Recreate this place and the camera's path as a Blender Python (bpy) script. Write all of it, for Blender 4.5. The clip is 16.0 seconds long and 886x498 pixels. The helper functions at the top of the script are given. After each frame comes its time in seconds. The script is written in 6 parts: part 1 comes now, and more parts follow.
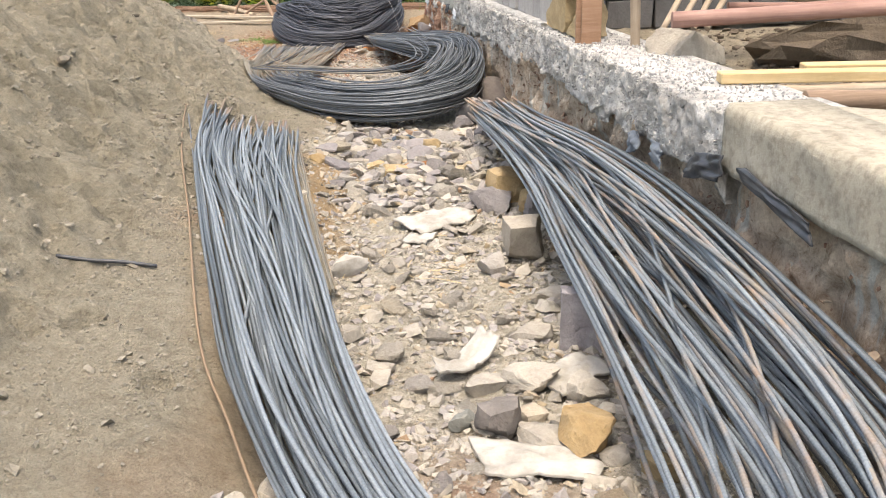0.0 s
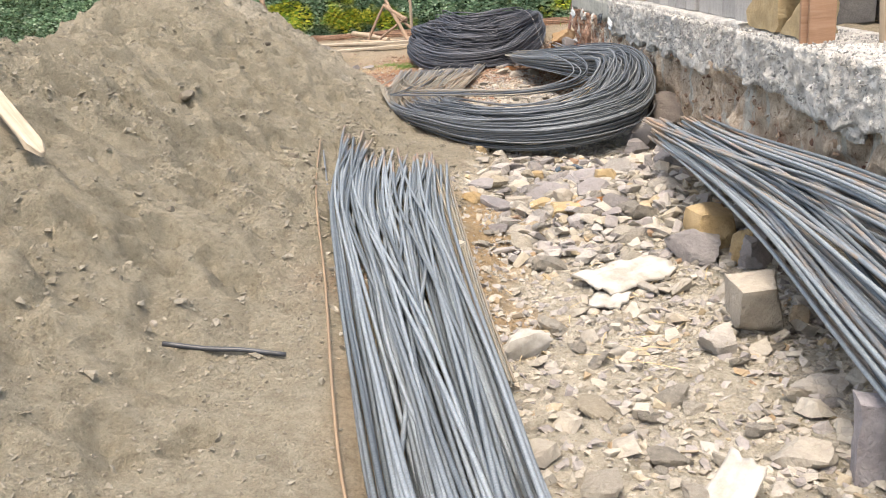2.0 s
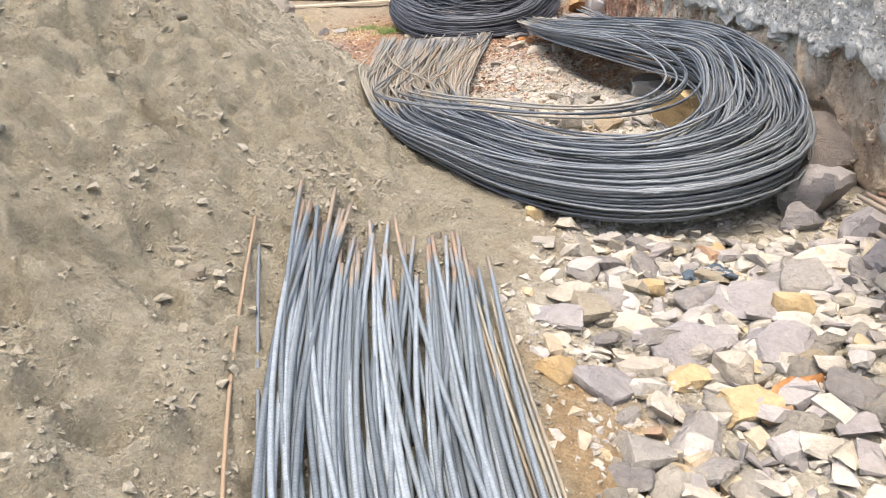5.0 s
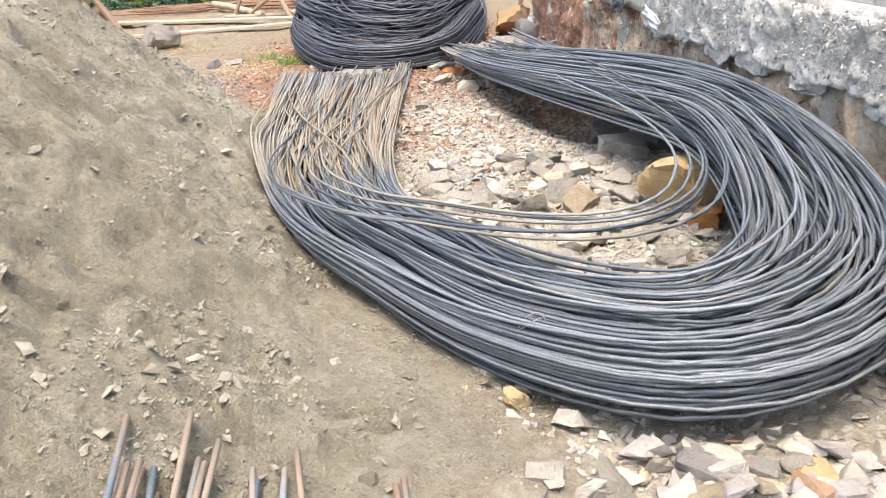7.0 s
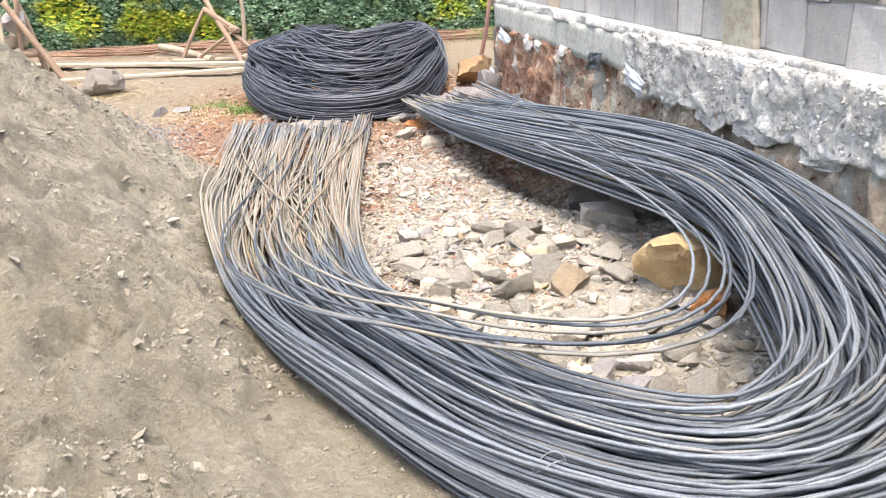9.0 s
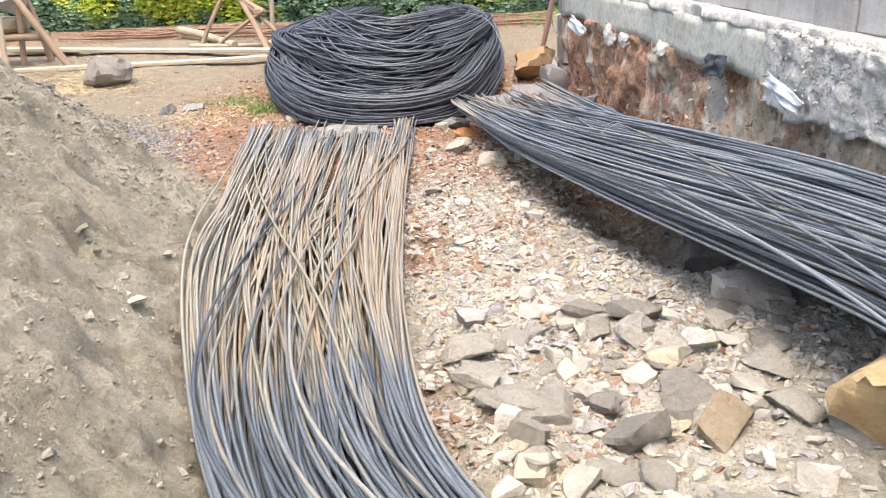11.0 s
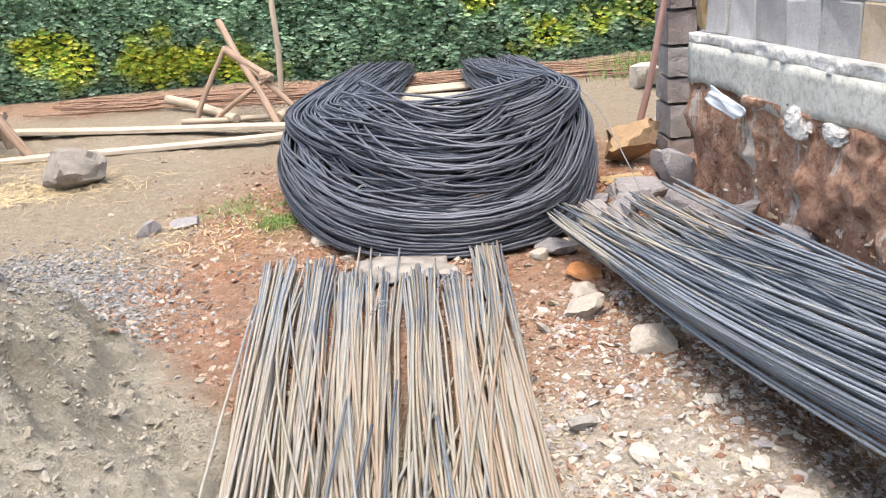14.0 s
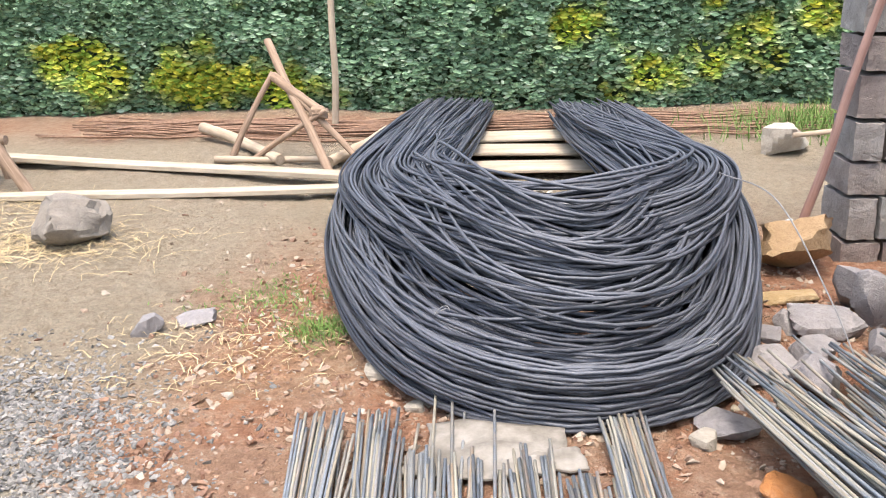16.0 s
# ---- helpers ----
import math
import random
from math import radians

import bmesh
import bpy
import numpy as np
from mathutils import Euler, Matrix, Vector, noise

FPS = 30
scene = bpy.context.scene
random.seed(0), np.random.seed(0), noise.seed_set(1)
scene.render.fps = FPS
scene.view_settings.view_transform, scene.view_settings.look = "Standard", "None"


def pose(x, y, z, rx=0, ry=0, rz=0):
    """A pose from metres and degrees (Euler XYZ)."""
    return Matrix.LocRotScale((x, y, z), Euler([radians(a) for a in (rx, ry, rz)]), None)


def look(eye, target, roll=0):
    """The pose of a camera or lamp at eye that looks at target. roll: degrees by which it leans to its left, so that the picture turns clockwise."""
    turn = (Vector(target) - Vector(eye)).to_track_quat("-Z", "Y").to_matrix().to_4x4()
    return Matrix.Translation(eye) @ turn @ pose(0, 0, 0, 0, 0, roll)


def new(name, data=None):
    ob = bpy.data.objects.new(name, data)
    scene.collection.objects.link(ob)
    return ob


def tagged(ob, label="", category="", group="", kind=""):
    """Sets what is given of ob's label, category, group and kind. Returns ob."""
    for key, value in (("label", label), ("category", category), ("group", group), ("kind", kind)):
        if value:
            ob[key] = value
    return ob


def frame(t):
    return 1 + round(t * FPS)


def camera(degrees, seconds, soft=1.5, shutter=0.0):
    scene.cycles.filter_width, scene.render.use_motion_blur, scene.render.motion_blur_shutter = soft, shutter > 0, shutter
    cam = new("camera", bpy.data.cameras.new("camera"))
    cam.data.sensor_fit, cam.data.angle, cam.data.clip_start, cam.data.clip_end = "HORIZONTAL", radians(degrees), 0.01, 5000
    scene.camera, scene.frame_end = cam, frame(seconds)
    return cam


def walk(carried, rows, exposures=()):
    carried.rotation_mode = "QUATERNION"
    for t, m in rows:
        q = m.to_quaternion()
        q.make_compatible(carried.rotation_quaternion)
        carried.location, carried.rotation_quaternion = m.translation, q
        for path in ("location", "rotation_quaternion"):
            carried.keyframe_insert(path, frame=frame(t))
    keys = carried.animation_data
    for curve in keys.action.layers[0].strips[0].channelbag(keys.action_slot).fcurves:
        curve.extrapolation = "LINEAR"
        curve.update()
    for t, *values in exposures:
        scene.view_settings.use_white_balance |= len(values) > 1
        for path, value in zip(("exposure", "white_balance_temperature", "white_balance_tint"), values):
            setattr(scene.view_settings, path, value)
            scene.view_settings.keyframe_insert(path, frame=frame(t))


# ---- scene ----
cam = camera(54.0, 16.0, soft=1.1)
METRES, EYE, TILT, LEAN, TURN = 11.5, 1.5, 0.0, 0.0, 0.0
ROWS = [
    (0.0, 0.0, 0.0, 0.0, -0.5, -20.33, 1.36),
    (0.5, -0.0036, 0.019, -0.0017, 3.31, -16.7, 2.89),
    (1.0, -0.0059, 0.0393, -0.0055, 7.21, -19.62, 3.62),
    (1.5, -0.0132, 0.0568, -0.0076, 9.34, -19.53, 2.72),
    (2.0, -0.0247, 0.0895, -0.0125, 7.31, -18.56, 5.28),
    (2.5, -0.04, 0.1318, -0.0175, 9.17, -17.12, 5.79),
    (3.0, -0.0511, 0.1673, -0.0175, 8.38, -17.84, 3.97),
    (5.5, -0.0849, 0.3736, -0.0171, 5.4, -22.45, 3.87),
    (6.0, -0.0894, 0.4114, -0.0166, 6.36, -20.48, 2.28),
    (6.5, -0.0922, 0.4443, -0.0158, 1.52, -21.36, 3.24),
    (7.0, -0.0942, 0.4681, -0.0156, -0.34, -22.24, 4.4),
    (7.5, -0.0929, 0.4785, -0.0152, -4.41, -22.46, 2.65),
    (8.0, -0.0951, 0.4848, -0.0161, -3.24, -23.94, 3.08),
    (8.5, -0.0993, 0.4965, -0.0142, -2.82, -20.57, 2.75),
    (9.0, -0.1047, 0.5108, -0.0125, -3.54, -19.89, 3.04),
    (9.5, -0.1072, 0.541, -0.0146, -2.55, -19.9, 3.6),
    (12.0, -0.1198, 0.6951, -0.0196, 0.67, -21.67, 1.66),
    (12.5, -0.1251, 0.7254, -0.0203, 4.32, -20.63, 4.27),
    (13.0, -0.132, 0.7583, -0.0155, 4.49, -21.02, 3.2),
    (13.5, -0.1455, 0.8012, -0.015, -0.74, -20.21, 3.73),
    (14.0, -0.1516, 0.8305, -0.0106, -1.46, -19.45, 4.84),
    (14.5, -0.1546, 0.8606, -0.0068, -1.29, -21.03, 3.31),
    (15.0, -0.1675, 0.8975, -0.0069, -2.24, -20.47, 3.87),
    (15.5, -0.1735, 0.9312, -0.0059, -0.89, -19.86, 2.92),
    (16.0, -0.1763, 0.9708, -0.0073, 2.3, -18.35, 1.77),
]
walk(cam, [(t, pose(0, 0, EYE, TILT, LEAN, TURN) @ pose(METRES * x, METRES * y, METRES * z, 90 + pitch, roll, yaw)) for t, x, y, z, yaw, pitch, roll in ROWS],
     [(t, stops, warm, 10) for t, stops, warm in ((0.0, 1.26, 7300), (3.0, 1.45, 7350), (5.5, 1.56, 7000), (9.5, 1.82, 6850), (12.0, 1.59, 6800), (13.5, 1.62, 6700), (16.0, 1.64, 6700))])

# ---------------------------------------------------------------- world and light
world = bpy.data.worlds.new("world")
scene.world = world
world.use_nodes = True
wn = world.node_tree.nodes
sky = wn.new("ShaderNodeTexSky")
sky.sky_type = "NISHITA"
sky.sun_disc = False
sky.sun_elevation = radians(75)
sky.sun_rotation = radians(188)
sky.air_density, sky.dust_density, sky.ozone_density = 1.2, 4.5, 1.0
wn["Background"].inputs["Strength"].default_value = 0.15
world.node_tree.links.new(sky.outputs[0], wn["Background"].inputs["Color"])
sun = new("sun", bpy.data.lights.new("sun", "SUN"))
sun.data.energy, sun.data.angle, sun.data.color = 1.0, radians(25), (1.0, 0.955, 0.89)
SUN_AZ, SUN_EL = radians(188), radians(75)
sun.matrix_world = look((math.sin(SUN_AZ) * math.cos(SUN_EL) * 30, math.cos(SUN_AZ) * math.cos(SUN_EL) * 30, math.sin(SUN_EL) * 30), (0, 0, 0))


# ---------------------------------------------------------------- helpers


def part(name, bm, material, parent=None, label=""):
    """Links a bmesh as one mesh object, under a thing or a part."""
    me = bpy.data.meshes.new(name)
    bm.to_mesh(me)
    bm.free()
    ob = new(name, me)
    if material:
        me.materials.append(material)
    ob.parent = parent
    if label:
        ob["label"] = label
    return ob


def empty(name, label, category, group="", kind=""):
    return tagged(new(name), label, category, group, kind)


def from_arrays(name, verts, faces, material, parent=None, smooth=False):
    me = bpy.data.meshes.new(name)
    me.from_pydata(verts, [], faces)
    if smooth:
        me.polygons.foreach_set("use_smooth", [True] * len(me.polygons))
    me.materials.append(material)
    ob = new(name, me)
    ob.parent = parent
    return ob


def hash2(ix, iy, seed):
    n = (ix * 374761393 + iy * 668265263 + seed * 974634777) & 0x7FFFFFFF
    n = ((n ^ (n >> 13)) * 1274126177) & 0x7FFFFFFF
    return ((n ^ (n >> 16)) & 0xFFFF) / 32767.5 - 1.0


def vnoise(x, y, scale, seed=0):
    """Smooth value noise in -1..1 on arrays."""
    x, y = np.asarray(x, float) / scale, np.asarray(y, float) / scale
    ix, iy = np.floor(x).astype(np.int64), np.floor(y).astype(np.int64)
    fx, fy = x - ix, y - iy
    fx, fy = fx * fx * (3 - 2 * fx), fy * fy * (3 - 2 * fy)
    a = hash2(ix, iy, seed) * (1 - fx) + hash2(ix + 1, iy, seed) * fx
    b = hash2(ix, iy + 1, seed) * (1 - fx) + hash2(ix + 1, iy + 1, seed) * fx
    return a * (1 - fy) + b * fy


def step(e0, e1, x):
    t = np.clip((np.asarray(x, float) - e0) / (e1 - e0), 0, 1)
    return t * t * (3 - 2 * t)


# ---------------------------------------------------------------- the lie of the land
WALL_P, WALL_D, WALL_N = Vector((1.34, 1.8, 0)), Vector((-0.1123, 0.9937, 0)), Vector((-0.9937, -0.1123, 0))


def wall_x(y):
    """x of the foundation wall's face."""
    return 0.886 - 0.113 * (y - 5.78)


def ridge(x, y, x0, y0, z0, x1, y1, z1, slope):
    dx, dy = x1 - x0, y1 - y0
    t = np.clip(((x - x0) * dx + (y - y0) * dy) / (dx * dx + dy * dy + 1e-9), 0, 1)
    d = np.sqrt((x - x0 - t * dx) ** 2 + (y - y0 - t * dy) ** 2)
    return z0 + t * (z1 - z0) - slope * (np.sqrt(d * d + 0.06) - 0.24)


def smax(a, b, k):
    return 0.5 * (a + b + np.sqrt((a - b) ** 2 + k * k))


def bowl(x, y, cx, cy, rx, ry, turn, depth):
    """A scooped hollow with a small rim."""
    c, s = math.cos(radians(turn)), math.sin(radians(turn))
    u, v = ((x - cx) * c + (y - cy) * s) / rx, (-(x - cx) * s + (y - cy) * c) / ry
    q = np.sqrt(u * u + v * v)
    return -depth * (1 - step(0.68, 1.0, q)) + 0.25 * depth * np.exp(-((q - 1.2) / 0.25) ** 2)


def sand_height(x, y):
    """The tipped sand heap."""
    near = ridge(x, y, -3.5, 2.6, 1.10, -3.5, 7.0, 1.05, 0.60)
    peak = smax(ridge(x, y, -4.0, 8.7, 1.37, -4.0, 9.3, 1.34, 0.66), ridge(x, y, -4.05, 11.2, 1.19, -4.15, 11.6, 1.12, 0.64), 0.06)
    west = ridge(x, y, -6.6, 3.0, 0.55, -6.8, 6.5, 0.50, 0.36)
    heap = smax(smax(near, peak, 0.05), west, 0.1)
    toe = np.interp(y, [0, 7, 8, 9, 10, 11, 12, 13, 14.5], [-1.25, -1.25, -1.42, -1.75, -2.08, -2.33, -2.58, -3.1, -4.4])
    cut = base_height(x, y) + 0.85 * (toe + 0.08 - x) - 0.03
    return -smax(-heap, -cut, 0.12)


def base_height(x, y):
    z = -0.09 - 0.016 * (np.clip(y, 0, 14.5) - 3.0) + 0.16 * step(15.5, 19.0, y)
    z = z + 0.11 * step(-0.55, -1.3, x) * step(9.5, 7.0, y)
    z = z - 0.10 * step(-0.95, -0.55, x) * step(0.95, 0.7, x) * step(1.6, 2.8, y) * step(6.6, 5.2, y)
    z = z - 0.30 * np.exp(-((x + 0.22 + 0.16 * (y - 11.6)) / 0.26) ** 2 - ((y - 11.7) / 0.75) ** 2)
    z = z + 0.06 * step(-3.0, -4.5, x) * step(13.5, 16.0, y)
    return z


def ground_z(x, y):
    """Height of the ground, for arrays or numbers."""
    x, y = np.asarray(x, float), np.asarray(y, float)
    sand, base = sand_height(x, y), base_height(x, y)
    z = smax(sand, base, 0.12)
    on = step(-0.06, 0.12, sand - base)
    z = z + on * (0.035 * vnoise(x, y, 0.62, 3) + 0.030 * vnoise(x + 0.5 * y, y - 0.4 * x, 0.23, 5) + 0.010 * vnoise(x, y, 0.09, 7) + 0.022 * step(0.38, 0.55, vnoise(x + 0.3 * y, y, 0.13, 8)) - 0.03 * step(0.46, 0.6, vnoise(x, y + 0.2 * x, 0.17, 9)))
    rough = step(0.20, 0.30, vnoise(x * 0.8 + y * 0.5, y * 1.3 - x * 0.7, 0.30, 21)) * on
    z = z - 0.065 * rough * step(-1.7, -2.3, x)
    crust = step(0.30, 0.40, vnoise(x + 0.6 * y, y - 0.6 * x, 0.16, 22)) * on
    z = z - 0.034 * crust
    z = z + 0.016 * on * step(0.2, 0.5, vnoise(x - 0.3 * y, y, 0.085, 24))
    steep = 0.45 + 0.85 * step(-1.6, -2.4, x)
    z = z + on * steep * (0.035 * (0.4 - np.abs(vnoise(x - 0.5 * y, y + 0.5 * x, 0.33, 25))) + 0.040 * (0.4 - np.abs(vnoise(x + 0.4 * y, y - 0.4 * x, 0.15, 26))) + 0.036 * (0.4 - np.abs(vnoise(x, y, 0.075, 27))))
    z = z + (0.010 + 0.010 * on) * vnoise(x, y, 0.11, 7) + 0.008 * vnoise(x, y, 0.055, 8)
    z = z + (1 - on) * (0.016 * vnoise(x, y, 0.35, 9) + 0.02 * vnoise(x, y, 1.2, 10))
    for c in HOLLOWS:
        z = z + bowl(x, y, *c)
    if z.ndim == 0:
        return z + sum(float(bowl(x, y, *c)) for c in PITS if abs(float(x) - c[0]) < 0.3 and abs(float(y) - c[1]) < 0.3)
    flat_x, flat_y, flat_z = x.ravel(), y.ravel(), z.ravel().copy()
    near = np.nonzero((flat_x < -1.0) & (flat_x > -5.2) & (flat_y > 1.0) & (flat_y < 13.0))[0]
    nx_, ny_ = flat_x[near], flat_y[near]
    for c in PITS:
        k = np.nonzero((np.abs(nx_ - c[0]) < 0.3) & (np.abs(ny_ - c[1]) < 0.3))[0]
        flat_z[near[k]] += bowl(nx_[k], ny_[k], *c)
    return flat_z.reshape(z.shape)


HOLLOWS = [(-2.46, 7.15, 0.24, 0.13, -30, 0.24), (-2.82, 9.10, 0.16, 0.09, -20, 0.15), (-2.53, 10.43, 0.24, 0.13, -12, 0.24), (-2.30, 7.63, 0.13, 0.05, 40, 0.09), (-2.14, 8.41, 0.09, 0.06, -30, 0.10), (-2.69, 8.48, 0.14, 0.09, 20, 0.14),
           (-3.18, 10.71, 0.19, 0.11, 10, 0.16), (-2.23, 8.28, 0.08, 0.05, 70, 0.06), (-3.88, 8.08, 0.26, 0.14, 10, 0.16), (-2.70, 6.15, 0.15, 0.08, -10, 0.14), (-2.42, 7.00, 0.12, 0.06, -30, 0.10), (-2.91, 5.51, 0.20, 0.08, -25, 0.13)]
HOLLOWS += [(-3.07, 5.26, 0.16, 0.08, -20, 0.11), (-2.59, 5.29, 0.13, 0.07, -10, 0.10), (-3.05, 8.13, 0.22, 0.10, -40, 0.13), (-3.29, 5.98, 0.16, 0.08, -30, 0.12), (-2.76, 5.74, 0.18, 0.06, -30, 0.11), (-3.17, 7.99, 0.18, 0.10, 0, 0.14),
            (-2.44, 6.48, 0.10, 0.07, 20, 0.10), (-2.26, 4.15, 0.09, 0.05, 10, 0.08), (-1.45, 3.16, 0.10, 0.07, 60, 0.06), (-1.02, 2.74, 0.07, 0.06, 0, 0.05), (-1.75, 4.4, 0.13, 0.08, 30, 0.06), (-1.9, 5.4, 0.12, 0.07, 50, 0.06),
            (-3.05, 9.7, 0.2, 0.1, -35, 0.14), (-3.2, 11.2, 0.2, 0.1, 20, 0.13)]


pit_rng = random.Random(12)
PITS = []
for _ in range(230):
    px, py = pit_rng.uniform(-4.8, -1.3), pit_rng.uniform(1.4, 12.4)
    PITS.append((px, py, pit_rng.uniform(0.05, 0.15), pit_rng.uniform(0.035, 0.08), pit_rng.uniform(-60, 60), pit_rng.uniform(0.035, 0.085) * (1.0 if px < -2.0 else 0.55)))


def gz(x, y):
    return float(ground_z(x, y))


# ---------------------------------------------------------------- materials


def material(name, rough=0.8, metal=0.0, spec=0.3):
    m = bpy.data.materials.new(name)
    m.use_nodes = True
    b = m.node_tree.nodes["Principled BSDF"]
    b.inputs["Roughness"].default_value, b.inputs["Metallic"].default_value = rough, metal
    b.inputs["Specular IOR Level"].default_value = spec
    return m, m.node_tree, b


def tnoise(nt, scale, detail=4, rough=0.6, coord="Object", distort=0.0, stretch=None):
    tc = nt.nodes.new("ShaderNodeTexCoord")
    src = tc.outputs[coord]
    if stretch:
        mp = nt.nodes.new("ShaderNodeMapping")
        mp.inputs["Scale"].default_value = stretch
        nt.links.new(src, mp.inputs[0])
        src = mp.outputs[0]
    n = nt.nodes.new("ShaderNodeTexNoise")
    n.inputs["Scale"].default_value, n.inputs["Detail"].default_value = scale, detail
    n.inputs["Roughness"].default_value, n.inputs["Distortion"].default_value = rough, distort
    nt.links.new(src, n.inputs["Vector"])
    return n.outputs[0]


def ramp(nt, fac, stops):
    r = nt.nodes.new("ShaderNodeValToRGB")
    e = r.color_ramp.elements
    e[0].position, e[0].color = stops[0][0], (*stops[0][1], 1)
    e[1].position, e[1].color = stops[-1][0], (*stops[-1][1], 1)
    for p, c in stops[1:-1]:
        q = e.new(p)
        q.color = (*c, 1)
    nt.links.new(fac, r.inputs[0])
    return r.outputs[0]


def mix(nt, fac, a, b, mode="MIX"):
    m = nt.nodes.new("ShaderNodeMix")
    m.data_type, m.blend_type = "RGBA", mode
    for sock, v in ((m.inputs[0], fac), (m.inputs[6], a), (m.inputs[7], b)):
        if isinstance(v, (int, float)):
            sock.default_value = v
        elif isinstance(v, tuple):
            sock.default_value = (*v, 1)
        else:
            nt.links.new(v, sock)
    return m.outputs[2]


def bump(nt, b, height, strength=0.5, dist=0.01, after=None):
    n = nt.nodes.new("ShaderNodeBump")
    n.inputs["Strength"].default_value, n.inputs["Distance"].default_value = strength, dist
    nt.links.new(height, n.inputs["Height"])
    if after:
        nt.links.new(after, n.inputs["Normal"])
    nt.links.new(n.outputs[0], b.inputs["Normal"])
    return n.outputs[0]


def attr(nt, name):
    a = nt.nodes.new("ShaderNodeAttribute")
    a.attribute_name = name
    return a


def per_object(nt):
    return nt.nodes.new("ShaderNodeObjectInfo").outputs["Random"]


def per_island(nt):
    return nt.nodes.new("ShaderNodeNewGeometry").outputs["Random Per Island"]


def stone_material(name, stops, rough=0.85, dust=(0.42, 0.38, 0.31), dusty=0.35, island=False, scale=9.0):
    """Broken stone: colour by piece, veined and dusty, with crevice shade in the colour."""
    m, nt, b = material(name, rough)
    c = ramp(nt, per_island(nt) if island else per_object(nt), stops)
    n1, n2 = tnoise(nt, scale, 6, 0.65, distort=0.6), tnoise(nt, 60, 4, 0.7)
    # n1 and n2 also drive the bump, so crevices get painted shade
    c = mix(nt, 0.55, c, ramp(nt, n1, [(0.3, (0.45, 0.43, 0.42)), (0.7, (1, 1, 1))]), "MULTIPLY")
    c = mix(nt, ramp(nt, tnoise(nt, 4, 5, 0.7), [(0.45, (0, 0, 0)), (0.7, (dusty, dusty, dusty))]), c, dust)
    c = mix(nt, 0.35, c, ramp(nt, n2, [(0.3, (0.5, 0.5, 0.5)), (0.65, (1, 1, 1))]), "MULTIPLY")
    nt.links.new(c, b.inputs["Base Color"])
    bump(nt, b, n2, 0.7, 0.010, bump(nt, b, n1, 0.8, 0.035))
    return m


GREY_STOPS = [(0.0, (0.33, 0.305, 0.30)), (0.3, (0.43, 0.405, 0.39)), (0.6, (0.53, 0.50, 0.455)), (0.86, (0.52, 0.475, 0.39)), (0.97, (0.50, 0.40, 0.25)), (1.0, (0.34, 0.21, 0.13))]
PALE_STOPS = [(0.0, (0.33, 0.305, 0.265)), (0.4, (0.46, 0.425, 0.365)), (0.85, (0.59, 0.55, 0.475)), (1.0, (0.48, 0.38, 0.26))]
m_grey = stone_material("grey_stone", GREY_STOPS)
m_pale = stone_material("pale_stone", PALE_STOPS)
m_chips = stone_material("stone_chips", GREY_STOPS, island=True)
m_pale_chips = stone_material("pale_chips", PALE_STOPS, island=True, dusty=0.6, dust=(0.56, 0.52, 0.435))
m_gravel = stone_material("gravel", [(0.0, (0.14, 0.14, 0.135)), (0.6, (0.285, 0.28, 0.27)), (1.0, (0.43, 0.41, 0.385))], island=True, dusty=0.2)
m_ochre = stone_material("ochre_stone", [(0.0, (0.44, 0.31, 0.155)), (1.0, (0.56, 0.43, 0.245))], dust=(0.60, 0.51, 0.37))
m_bright_ochre = stone_material("bright_ochre_stone", [(0.0, (0.62, 0.45, 0.24)), (1.0, (0.66, 0.49, 0.27))], dust=(0.68, 0.57, 0.4))
m_split = stone_material("split_brown_stone", [(0.0, (0.40, 0.27, 0.15)), (1.0, (0.44, 0.30, 0.17))], dust=(0.5, 0.4, 0.28), dusty=0.25)
m_dusty_grey = stone_material("dusty_grey_stone", [(0.0, (0.27, 0.235, 0.20)), (1.0, (0.31, 0.275, 0.235))], dusty=0.3)
m_orange = stone_material("orange_stone", [(0.0, (0.44, 0.18, 0.06)), (1.0, (0.48, 0.22, 0.08))])
m_lime = stone_material("limestone", [(0.0, (0.44, 0.40, 0.335)), (1.0, (0.52, 0.47, 0.395))])
m_slate = stone_material("slate_stone", [(0.0, (0.27, 0.255, 0.26)), (1.0, (0.34, 0.32, 0.32))], dusty=0.2)
m_quoin = stone_material("quoin_stone", [(0.0, (0.21, 0.18, 0.165)), (0.5, (0.27, 0.25, 0.23)), (1.0, (0.32, 0.33, 0.30))])
m_brown = stone_material("brown_stone", [(0.0, (0.30, 0.155, 0.075)), (1.0, (0.34, 0.18, 0.09))], dusty=0.25, dust=(0.5, 0.34, 0.2))
m_clod = stone_material("sand_clod", [(0.0, (0.29, 0.262, 0.205)), (1.0, (0.42, 0.385, 0.315))], island=True, dusty=0.1, dust=(0.4, 0.37, 0.3))


m_pale_slate = stone_material("pale_slate", [(0.0, (0.40, 0.375, 0.39)), (1.0, (0.46, 0.43, 0.445))], dust=(0.6, 0.57, 0.56))
m_damp_clod = stone_material("damp_sand_clod", [(0.0, (0.15, 0.13, 0.10)), (1.0, (0.24, 0.21, 0.165))], dusty=0.2, dust=(0.3, 0.27, 0.21))


